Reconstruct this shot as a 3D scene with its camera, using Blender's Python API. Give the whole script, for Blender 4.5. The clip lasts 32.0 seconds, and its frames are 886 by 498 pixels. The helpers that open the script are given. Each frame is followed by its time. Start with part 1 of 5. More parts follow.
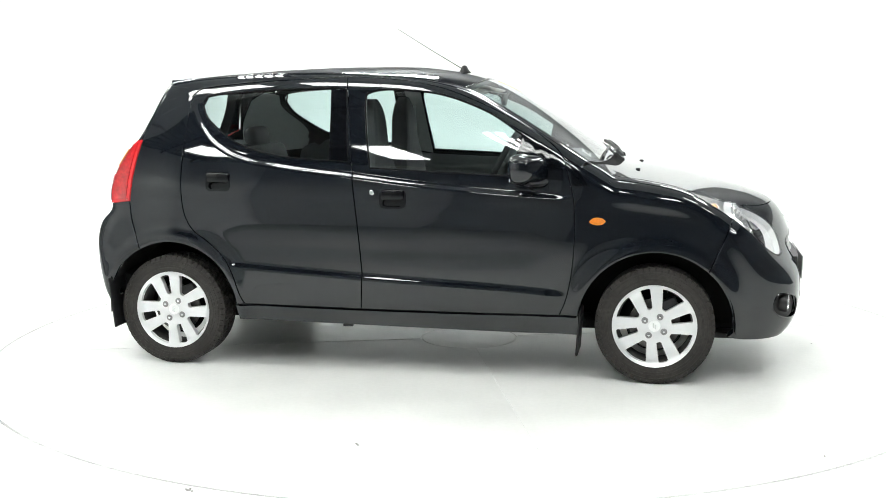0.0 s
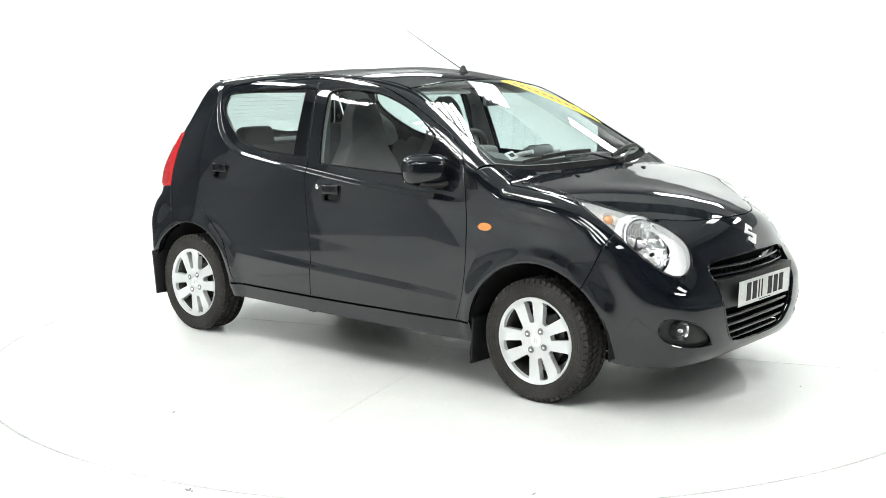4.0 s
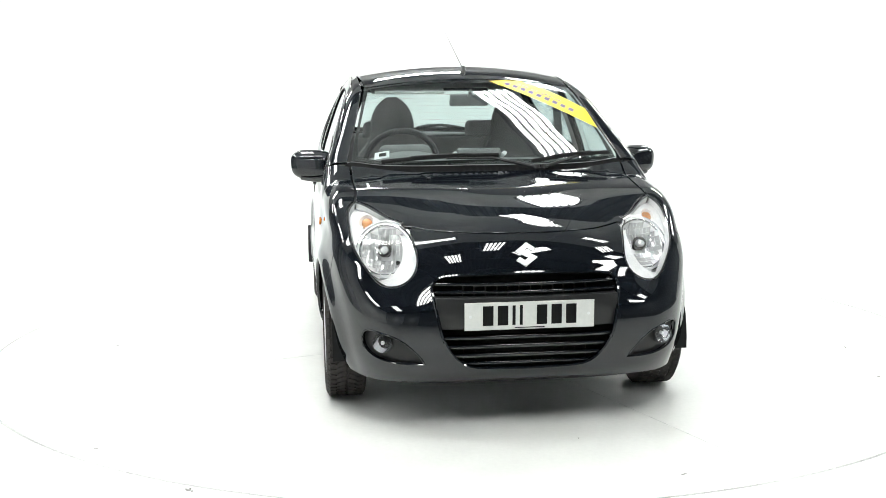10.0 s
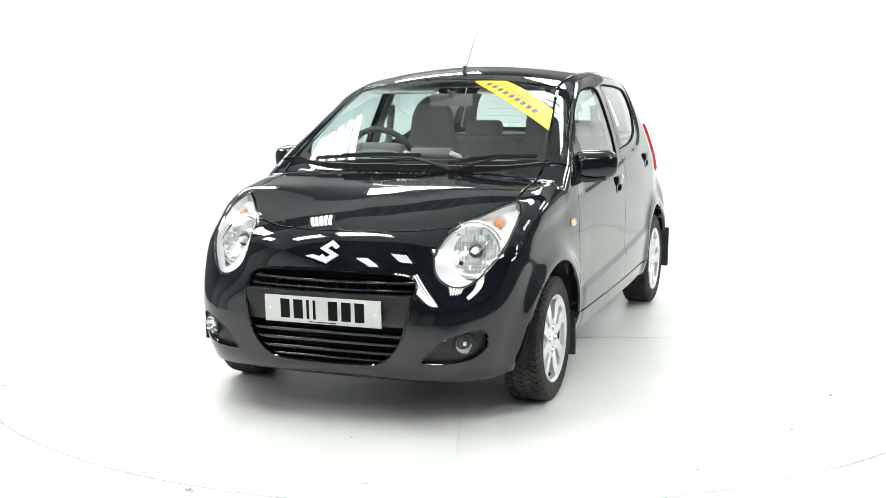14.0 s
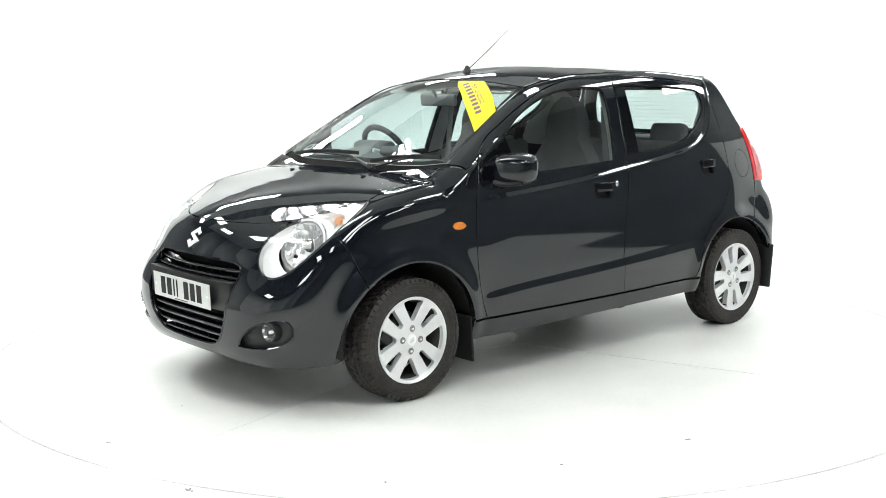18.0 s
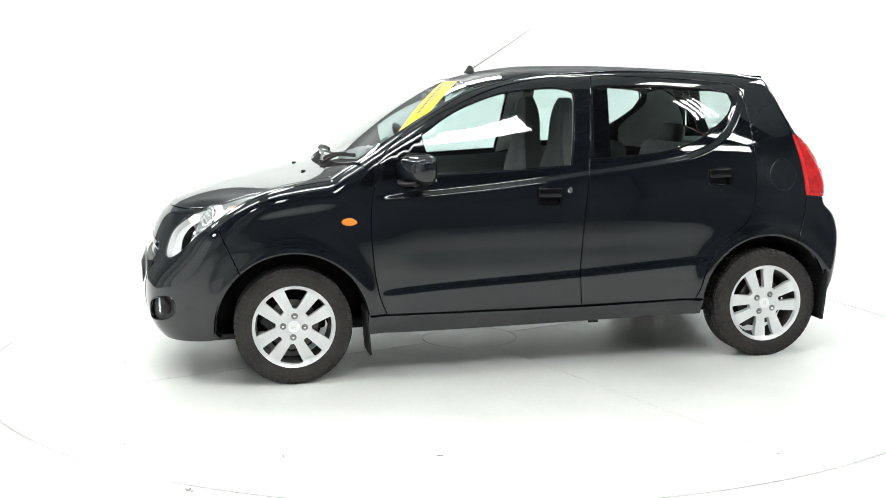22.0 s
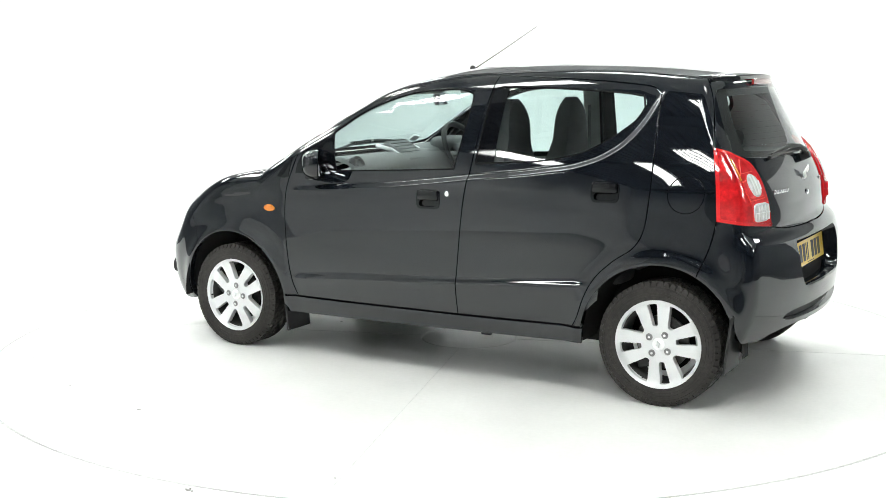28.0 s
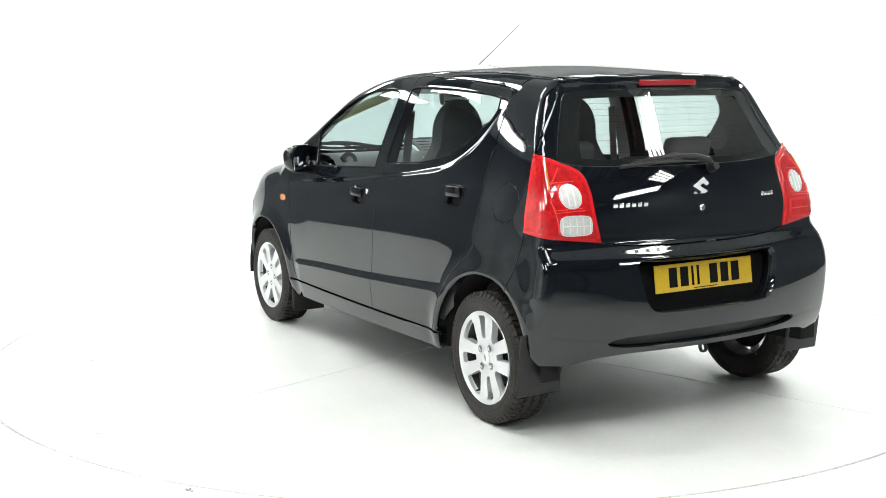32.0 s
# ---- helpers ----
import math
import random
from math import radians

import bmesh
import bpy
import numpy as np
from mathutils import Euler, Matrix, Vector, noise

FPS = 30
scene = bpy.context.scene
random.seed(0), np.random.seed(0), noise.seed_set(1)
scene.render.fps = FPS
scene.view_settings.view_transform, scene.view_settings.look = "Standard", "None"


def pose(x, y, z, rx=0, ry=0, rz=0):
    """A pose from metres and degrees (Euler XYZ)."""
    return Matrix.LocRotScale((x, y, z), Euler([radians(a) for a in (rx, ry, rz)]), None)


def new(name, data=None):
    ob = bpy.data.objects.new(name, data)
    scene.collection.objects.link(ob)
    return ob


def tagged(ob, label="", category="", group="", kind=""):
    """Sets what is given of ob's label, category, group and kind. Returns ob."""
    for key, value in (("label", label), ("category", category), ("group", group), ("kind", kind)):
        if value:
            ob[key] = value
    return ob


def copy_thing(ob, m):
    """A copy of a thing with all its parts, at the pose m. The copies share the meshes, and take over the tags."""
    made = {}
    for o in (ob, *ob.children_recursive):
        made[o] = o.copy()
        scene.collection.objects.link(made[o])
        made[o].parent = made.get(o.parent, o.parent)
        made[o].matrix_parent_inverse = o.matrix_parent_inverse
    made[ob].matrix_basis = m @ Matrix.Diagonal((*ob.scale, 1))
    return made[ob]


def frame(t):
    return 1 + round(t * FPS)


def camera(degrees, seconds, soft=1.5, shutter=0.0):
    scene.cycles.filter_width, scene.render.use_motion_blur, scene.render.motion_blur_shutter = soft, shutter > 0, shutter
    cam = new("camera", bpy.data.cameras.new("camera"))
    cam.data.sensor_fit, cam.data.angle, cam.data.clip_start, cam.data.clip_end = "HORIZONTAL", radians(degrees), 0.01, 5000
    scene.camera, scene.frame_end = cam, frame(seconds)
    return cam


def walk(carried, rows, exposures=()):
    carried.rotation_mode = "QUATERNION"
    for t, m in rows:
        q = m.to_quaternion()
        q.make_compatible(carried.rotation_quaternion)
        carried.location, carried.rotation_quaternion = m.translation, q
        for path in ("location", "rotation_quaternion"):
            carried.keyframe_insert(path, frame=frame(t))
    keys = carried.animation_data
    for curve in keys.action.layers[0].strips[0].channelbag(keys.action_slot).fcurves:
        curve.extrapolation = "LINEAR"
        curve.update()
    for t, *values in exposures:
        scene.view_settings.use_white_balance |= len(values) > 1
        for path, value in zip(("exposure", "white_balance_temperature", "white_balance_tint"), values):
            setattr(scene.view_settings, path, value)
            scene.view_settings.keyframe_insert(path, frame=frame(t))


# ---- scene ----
from mathutils import geometry

# The camera stands still; the car and the turntable's disc turn before it.
cam = camera(42.76, 32.0, soft=.8)
EYE = pose(0, -6.058, 1.396, 90 - 8.516, 0, 1.323) @ pose(0, 0, 0, 0, 0, -.425)
walk(cam, [(0.0, EYE), (32.0, EYE)])

# ---- world and light ----
world = bpy.data.worlds.new("world")
scene.world = world
world.use_nodes = True
world.node_tree.nodes["Background"].inputs[0].default_value = (.9, .93, 1, 1)
world.node_tree.nodes["Background"].inputs[1].default_value = .3
scene.view_settings.exposure = -.74
TUBE_GLOW = 45.0


# ---- materials ----
def material(name, color=(.5, .5, .5), rough=.5, metal=0.0, coat=0.0, coat_rough=.03, grain=0.0, grain_size=40.0, bump=0.0, emit=None, glow=0.0, spec=.5, stain=0.0, stain_size=3.0):
    """A surface with grain and stains at two scales."""
    m = bpy.data.materials.new(name)
    m.use_nodes = True
    nt = m.node_tree
    b = nt.nodes["Principled BSDF"]
    b.inputs["Base Color"].default_value = (*color, 1)
    b.inputs["Roughness"].default_value = rough
    b.inputs["Metallic"].default_value = metal
    b.inputs["Coat Weight"].default_value = coat
    b.inputs["Coat Roughness"].default_value = coat_rough
    b.inputs["Coat IOR"].default_value = 1.62
    b.inputs["Specular IOR Level"].default_value = spec
    if emit:
        b.inputs["Emission Color"].default_value = (*emit, 1)
        b.inputs["Emission Strength"].default_value = glow
    if grain or stain or bump:
        co = nt.nodes.new("ShaderNodeTexCoord")
        fine = nt.nodes.new("ShaderNodeTexNoise")
        fine.inputs["Scale"].default_value = grain_size
        fine.inputs["Detail"].default_value = 6
        wide = nt.nodes.new("ShaderNodeTexNoise")
        wide.inputs["Scale"].default_value = stain_size
        wide.inputs["Detail"].default_value = 4
        nt.links.new(co.outputs["Object"], fine.inputs["Vector"])
        nt.links.new(co.outputs["Object"], wide.inputs["Vector"])
        last = None
        for tex, amount in ((fine, grain), (wide, stain)):
            if not amount:
                continue
            ramp = nt.nodes.new("ShaderNodeMapRange")
            ramp.inputs["From Min"].default_value, ramp.inputs["From Max"].default_value = .3, .7
            ramp.inputs["To Min"].default_value, ramp.inputs["To Max"].default_value = 1 - amount, 1 + amount * .4
            nt.links.new(tex.outputs["Fac"], ramp.inputs["Value"])
            mul = nt.nodes.new("ShaderNodeVectorMath")
            mul.operation = "SCALE"
            if last is None:
                mul.inputs[0].default_value = color
            else:
                nt.links.new(last, mul.inputs[0])
            nt.links.new(ramp.outputs[0], mul.inputs["Scale"])
            last = mul.outputs[0]
        if last is not None:
            nt.links.new(last, b.inputs["Base Color"])
        if bump:
            bn = nt.nodes.new("ShaderNodeBump")
            bn.inputs["Strength"].default_value = bump
            bn.inputs["Distance"].default_value = .002
            nt.links.new(fine.outputs["Fac"], bn.inputs["Height"])
            nt.links.new(bn.outputs[0], b.inputs["Normal"])
    return m


def glass(name, tint, gloss=1.0, rough=.0, base=.08):
    """A thin pane: it lets light straight through and mirrors by Fresnel."""
    m = bpy.data.materials.new(name)
    m.use_nodes = True
    nt = m.node_tree
    nt.nodes.remove(nt.nodes["Principled BSDF"])
    out = nt.nodes["Material Output"]
    mix = nt.nodes.new("ShaderNodeMixShader")
    clear = nt.nodes.new("ShaderNodeBsdfTransparent")
    clear.inputs[0].default_value = (*tint, 1)
    shine = nt.nodes.new("ShaderNodeBsdfGlossy")
    shine.inputs["Roughness"].default_value = rough
    shine.inputs["Color"].default_value = (gloss, gloss, gloss, 1)
    edge = nt.nodes.new("ShaderNodeLayerWeight")
    edge.inputs["Blend"].default_value = .5
    power = nt.nodes.new("ShaderNodeMath")
    power.operation, power.inputs[1].default_value = "POWER", 4.2
    nt.links.new(edge.outputs["Facing"], power.inputs[0])
    lift = nt.nodes.new("ShaderNodeMath")
    lift.operation, lift.inputs[1].default_value, lift.inputs[2].default_value = "MULTIPLY_ADD", 1 - base, base
    nt.links.new(power.outputs[0], lift.inputs[0])
    nt.links.new(lift.outputs[0], mix.inputs[0])
    nt.links.new(clear.outputs[0], mix.inputs[1])
    nt.links.new(shine.outputs[0], mix.inputs[2])
    nt.links.new(mix.outputs[0], out.inputs[0])
    return m


PAINT = material("black_pearl_paint", (.0052, .0072, .0108), .4, 0, 1.0, .035, grain=.25, grain_size=900, stain=.12, stain_size=4, spec=0.0)
TRIM = material("black_plastic", (.008, .0085, .009), .5, grain=.15, grain_size=300, bump=.15)
TRIM_SATIN = material("satin_black_plastic", (.008, .0085, .009), .45, grain=.15, grain_size=260, bump=.08)
DARK = material("dark_void", (.004, .004, .004), .9, grain=.2, grain_size=30)
RUBBER = material("tyre_rubber", (.03, .0265, .024), .72, grain=.35, grain_size=60, bump=.5, stain=.35, stain_size=9)
FLAP = material("mud_flap_rubber", (.011, .011, .012), .5, grain=.2, grain_size=90, bump=.2)
ALLOY = material("silver_alloy_paint", (.83, .84, .85), .36, .35, .6, .06, grain=.06, grain_size=700, stain=.06, stain_size=8)
ALLOY_DARK = material("grey_alloy_inner", (.38, .38, .385), .45, .6, grain=.2, grain_size=60, stain=.25, stain_size=12)
# Near-black colour paints the shade seen between the spokes.
BARREL = material("shaded_inner_barrel", (.045, .043, .041), .7, .1, grain=.3, grain_size=60, stain=.4, stain_size=12)
CHROME = material("chrome", (.82, .83, .85), .09, 1.0, grain=.04, grain_size=200)
REFLECTOR = material("lamp_reflector", (.95, .953, .955), .2, .2, grain=.05, grain_size=50)
BOWL = material("lamp_bowl_mirror", (.96, .962, .965), .16, .15, grain=.03, grain_size=60, bump=.25)
LAMP_FACET = material("lamp_facet_mirror", (.96, .963, .967), .1, .6, grain=.04, grain_size=60)
LAMP_CHROME = material("faceted_lamp_chrome", (.97, .972, .975), .2, .1, grain=.07, grain_size=55, bump=.9, stain=.07, stain_size=26)
SILVER_PLASTIC = material("silver_plastic", (.95, .955, .96), .3, .05, grain=.05, grain_size=200)
STEEL = material("brake_steel", (.13, .125, .12), .4, 1.0, grain=.3, grain_size=60, stain=.3, stain_size=20)
RED = material("red_lamp_plastic", (.8, .014, .018), .12, 0, 1.0, .02, grain=.1, grain_size=120, stain=.12, stain_size=9)
RED_CHAMBER = material("red_lamp_chamber", (.66, .011, .015), .1, 0, 1.0, .02, grain=.25, grain_size=70, bump=.2, stain=.3, stain_size=22)
RED_BRIGHT = material("bright_red_lamp_rib", (.95, .05, .04), .1, 0, 1.0, .02, grain=.1, grain_size=90)
RED_DEEP = material("deep_red_lamp_plastic", (.3, .004, .006), .2, 0, 1.0, .03, grain=.2, grain_size=160)
LAMP_WHITE = material("clear_lamp_plastic", (.75, .735, .725), .2, .1, 1.0, .02, grain=.12, grain_size=60, bump=.2)
ORANGE = material("orange_lamp_plastic", (.82, .25, .03), .15, 0, 1.0, .02, grain=.25, grain_size=160)
SIGNAL = material("pale_orange_signal_bulb", (.8, .36, .14), .15, 0, 1.0, .02, grain=.3, grain_size=120)
PLATE_WHITE = material("white_number_plate", (.68, .69, .67), .35, 0, .5, .1, grain=.04, grain_size=80, stain=.06, stain_size=10)
PLATE_YELLOW = material("yellow_number_plate", (.72, .47, .015), .35, 0, .5, .1, grain=.05, grain_size=80, stain=.06, stain_size=10)
INK = material("black_ink", (.003, .003, .0033), .4, grain=.1, grain_size=200, spec=.15)
COWL = material("matt_black_cowl_plastic", (.006, .006, .0065), .8, grain=.2, grain_size=200, spec=.12)
GLOSS_BLACK = material("glossy_black_plastic", (.003, .0036, .005), .05, grain=.1, grain_size=300, spec=.35)
STICKER = material("yellow_sticker", (.92, .72, .01), .4, grain=.05, grain_size=60)
VIOLET_INK = material("violet_ink", (.17, .11, .17), .5, grain=.1, grain_size=90)
PAPER = material("white_paper", (.75, .77, .77), .6, grain=.05, grain_size=90)
CLOTH = material("dark_seat_cloth", (.14, .14, .142), .95, grain=.4, grain_size=260, bump=.5, stain=.2, stain_size=6)
CABIN = material("dark_grey_cabin_plastic", (.16, .168, .17), .6, grain=.25, grain_size=200, bump=.3)
CABIN_LIGHT = material("grey_cabin_trim", (.5, .5, .49), .75, grain=.12, grain_size=120, bump=.2)
LINER = material("light_roof_lining", (.62, .62, .6), .95, grain=.1, grain_size=200, bump=.2)
BODY_GLASS = glass("window_glass", (.74, .83, .82))
REAR_GLASS = glass("rear_window_glass", (.74, .80, .79))
LENS = glass("clear_lamp_lens", (.97, .975, .98), base=.05)
MIRROR = material("mirror_glass", (.8, .82, .84), .02, 1.0, grain=.02, grain_size=30)


# ---- the car's outer form: x ahead from mid-wheelbase, y to its left, z up ----
def curve(*pts):
    """A smooth curve through (u, v) points, straight beyond its ends."""
    us, vs = np.array(pts, float).T
    d = np.diff(vs) / np.diff(us)
    m = np.r_[d[0], (d[:-1] * np.diff(us)[1:] + d[1:] * np.diff(us)[:-1]) / (us[2:] - us[:-2]), d[-1]]

    def f(u):
        u = np.asarray(u, float)
        i = np.clip(np.searchsorted(us, u) - 1, 0, len(us) - 2)
        h = us[i + 1] - us[i]
        s = np.clip((u - us[i]) / h, 0, 1)
        v = (2 * s**3 - 3 * s**2 + 1) * vs[i] + (s**3 - 2 * s**2 + s) * h * m[i] + (3 * s**2 - 2 * s**3) * vs[i + 1] + (s**3 - s**2) * h * m[i + 1]
        return v + np.where(u < us[0], (u - us[0]) * m[0], 0) + np.where(u > us[-1], (u - us[-1]) * m[-1], 0)

    return f


def ease(a, b, u):
    s = np.clip((np.asarray(u, float) - a) / (b - a), 0, 1)
    return s * s * (3 - 2 * s)


HALF_WIDTH = curve((-1.8, .5), (-1.66, .65), (-1.55, .712), (-1.41, .743), (-1.27, .764), (-.9, .786), (-.2, .799), (.6, .798), (1.0, .793), (1.25, .785), (1.45, .762), (1.6, .722), (1.74, .655), (1.85, .57))
LEAN = curve((.1, .06), (.22, .034), (.3, .016), (.42, .004), (.55, 0), (.75, .003), (.88, .012), (.97, .03), (1.05, .05), (1.2, .1), (1.32, .148), (1.42, .2), (1.5, .25))
LEAN_MORE = curve((-1.5, 1.4), (-1.3, 1.32), (-1.0, 1.12), (-.6, 1.02), (-.3, 1.0), (.3, 1.05), (.9, 1.1), (1.3, 1.3))
TOP = curve((-1.45, 1.39), (-1.33, 1.407), (-1.2, 1.427), (-.97, 1.451), (-.6, 1.47), (-.3, 1.473), (0, 1.462), (.168, 1.436), (.3, 1.4), (.5, 1.302), (.7, 1.18), (.86, 1.073), (.95, 1.009), (.966, .996), (.982, .983), (1.0, .9755), (1.03, .968), (1.126, .948), (1.3, .917), (1.409, .896), (1.55, .862), (1.651, .828), (1.735, .785), (1.785, .737), (1.812, .695), (1.835, .645), (1.865, .57))
CROWN = curve((-1.4, .097), (-.5, .14), (.2, .19), (.5, .175), (.85, .115), (1.1, .05), (1.32, .075), (1.5, .21), (1.65, .38), (1.75, .5), (1.85, .55))
NOSE = curve((.08, 1.6), (.15, 1.75), (.22, 1.825), (.32, 1.862), (.45, 1.866), (.55, 1.857), (.64, 1.842), (.72, 1.825), (.9, 1.79))
TAIL = curve((.16, 1.53), (.24, 1.615), (.32, 1.65), (.45, 1.668), (.56, 1.664), (.67, 1.645), (.745, 1.612), (.876, 1.596), (.953, 1.574), (1.06, 1.53), (1.2, 1.455), (1.36, 1.372), (1.45, 1.325))
TAIL_ROUND = curve((.2, .29), (.5, .205), (.76, .17), (.95, .19), (1.1, .27), (1.36, .32))
SHOULDER = curve((-1.12, 1.34), (-1.066, 1.228), (-1.0, 1.138), (-.909, 1.069), (-.79, 1.022), (-.62, .992), (-.25, .949), (.1, .908), (.5, .875), (.8, .855))
LEDGE = curve((-.9, .515), (-.2, .47), (.75, .415), (.9, .40))


def smooth_max(a, b, k):
    h = np.maximum(k - np.abs(a - b), 0)
    return np.maximum(a, b) + h * h / (4 * k)


def side_width(x, z):
    w = HALF_WIDTH(x) - LEAN(z) * LEAN_MORE(x)
    rise = (SHOULDER(x + .01) - SHOULDER(x - .01)) / .02
    w = w - .013 * ease(-.014, .015, (z - SHOULDER(x)) / np.sqrt(1 + rise * rise)) * ease(-1.2, -1.0, x) * (1 - ease(.62, .85, x))
    w = w + .011 * (1 - ease(-.022, .018, z - LEDGE(x))) * ease(-.92, -.78, x) * (1 - ease(.68, .80, x))
    w = w + .072 * (1 - ease(.56, .86, z)) * (1 - ease(-1.64, -1.24, x))
    # a hollow along the doors above the ledge, and one in the wing between its shoulder and the arch
    w = w - .004 * ease(.43, .62, z) * (1 - ease(.58, .84, z)) * ease(-1.02, -.76, x) * (1 - ease(.55, .80, x))
    w = w - .010 * np.exp(-((z - .785 + .12 * (x - 1.1)) / .055) ** 2) * ease(.82, 1.08, x) * (1 - ease(1.38, 1.56, x))
    for wx in (1.18, -1.18):
        r = np.hypot(x - wx, z - .262)
        w = w + .021 * np.exp(-((r - .36) / .055) ** 2) * ease(.12, .3, z)
    return w


def form(x, y, z):
    """Below nought inside the body, above it outside."""
    y = np.abs(y)
    side = y - side_width(x, z)
    top = (z - TOP(x) + CROWN(x) * y * y) * .8
    up = ease(.45, .66, z)
    nose = x - NOSE(z) + (1 - up) * .118 * (y / .65) ** 4 + up * .092 * (y / .43) ** 1.7
    tail = -x - TAIL(z) - .03 * (1 - ease(.70, .77, z)) + TAIL_ROUND(z) * y * y
    f = smooth_max(side, top, .05 + .03 * ease(.7, 1.1, x))
    f = smooth_max(f, nose, .07)
    return smooth_max(f, tail, .022 + .012 * ease(.3, .55, y) * (1 - ease(.95, 1.25, z)))


AXIS = Vector((.1747, .0241, 0))   # the turntable's axis in the car's own measures


def slope(p):
    """The outward normals of the form at points p."""
    h = 2e-3
    g = np.stack([form(*(p + d).T) - form(*(p - d).T) for d in np.eye(3) * h], 1)
    return g / np.linalg.norm(g, axis=1, keepdims=True)


def out_along(origin, way, reach):
    """Where rays from inside leave the form."""
    lo, hi = np.zeros(len(origin)), np.full(len(origin), reach)
    for _ in range(26):
        mid = (lo + hi) / 2
        inside = form(*(origin + way * mid[:, None]).T) < 0
        lo, hi = np.where(inside, mid, lo), np.where(inside, hi, mid)
    return origin + way * hi[:, None]


# Charts: flat coordinates (in about metres) of the form's surface.
TUBE_Z, TUBE_R, NOSE_X, TAIL_X, END_R = .62, .75, 1.0, -.9, .75


def tube_to(uv):
    n, a = len(uv), uv[:, 1] / TUBE_R
    return out_along(np.stack([uv[:, 0], np.zeros(n), np.full(n, TUBE_Z)], 1), np.stack([np.zeros(n), np.cos(a), np.sin(a)], 1), 1.3)


def tube_from(p):
    return np.stack([p[:, 0], np.arctan2(p[:, 2] - TUBE_Z, p[:, 1]) * TUBE_R], 1)


def nose_to(uv):
    n, a = len(uv), uv[:, 0] / END_R
    return out_along(np.stack([np.full(n, NOSE_X), np.zeros(n), uv[:, 1]], 1), np.stack([np.cos(a), np.sin(a), np.zeros(n)], 1), 1.3)


def nose_from(p):
    return np.stack([np.arctan2(p[:, 1], p[:, 0] - NOSE_X) * END_R, p[:, 2]], 1)


def tail_to(uv):
    n, a = len(uv), uv[:, 0] / END_R
    return out_along(np.stack([np.full(n, TAIL_X), np.zeros(n), uv[:, 1]], 1), np.stack([-np.cos(a), np.sin(a), np.zeros(n)], 1), 1.3)


def tail_from(p):
    return np.stack([np.arctan2(p[:, 1], TAIL_X - p[:, 0]) * END_R, p[:, 2]], 1)


CHARTS = {"tube": (tube_to, tube_from), "nose": (nose_to, nose_from), "tail": (tail_to, tail_from)}


def bend(*pts, n=6):
    """A smooth run through the points, n steps between each two."""
    p = np.array(pts, float)
    if len(p) < 3:
        return np.concatenate([p[:1] + (p[1:] - p[:1]) * t for t in np.linspace(0, 1, n * 2 + 1)[:, None]])
    q = np.concatenate([2 * p[:1] - p[1:2], p, 2 * p[-1:] - p[-2:-1]])
    rows = []
    for i in range(1, len(q) - 2):
        for t in np.arange(n) / n:
            a, b, c, d = q[i - 1], q[i], q[i + 1], q[i + 2]
            rows.append(.5 * (2 * b + (c - a) * t + (2 * a - 5 * b + 4 * c - d) * t * t + (3 * b - a - 3 * c + d) * t**3))
    return np.array(rows + [p[-1]])


def on_side(xz):
    """Points of the left flank from their (x, z)."""
    xz = np.asarray(xz, float)
    n = len(xz)
    return out_along(np.stack([xz[:, 0], np.zeros(n), xz[:, 1]], 1), np.tile([0., 1, 0], (n, 1)), 1.2)


def on_top(xy):
    """Points of the top from their (x, y)."""
    xy = np.asarray(xy, float)
    n = len(xy)
    return out_along(np.stack([xy[:, 0], xy[:, 1], np.full(n, .5)], 1), np.tile([0., 0, 1], (n, 1)), 1.3)


def on_nose(yz):
    yz = np.asarray(yz, float)
    n = len(yz)
    return out_along(np.stack([np.full(n, 1.0), yz[:, 0], yz[:, 1]], 1), np.tile([1., 0, 0], (n, 1)), 1.2)


def on_tail(yz):
    yz = np.asarray(yz, float)
    n = len(yz)
    return out_along(np.stack([np.full(n, -.9), yz[:, 0], yz[:, 1]], 1), np.tile([-1., 0, 0], (n, 1)), 1.2)


def mirrored(p):
    return (p * [1, -1, 1])[::-1]


def inside(poly, pts):
    """Which pts lie in the polygon."""
    x, y = pts[:, 0][:, None], pts[:, 1][:, None]
    a, b = poly, np.roll(poly, -1, 0)
    cross = ((a[:, 1] > y) != (b[:, 1] > y)) & (x < (b[:, 0] - a[:, 0]) * (y - a[:, 1]) / (b[:, 1] - a[:, 1] + 1e-12) + a[:, 0])
    return cross.sum(1) % 2 == 1


def even(poly, step):
    """The closed outline in steps of about that length."""
    p = np.concatenate([poly, poly[:1]])
    p = p[np.r_[True, np.linalg.norm(np.diff(p, axis=0), axis=1) > 1e-6]]
    s = np.r_[0, np.cumsum(np.linalg.norm(np.diff(p, axis=0), axis=1))]
    n = max(8, int(s[-1] / step))
    # keep sharp corners, even out the rest
    d = np.diff(p, axis=0)
    ang = np.abs((np.arctan2(*d.T[::-1])[1:] - np.arctan2(*d.T[::-1])[:-1] + np.pi) % (2 * np.pi) - np.pi)
    keep = s[1:-1][ang > .5]
    t = np.linspace(0, s[-1], n, endpoint=False)
    for k in keep:
        t[np.argmin(np.abs(t - k))] = k
    t = np.unique(t)
    return np.stack([np.interp(t, s, p[:, 0]), np.interp(t, s, p[:, 1])], 1)


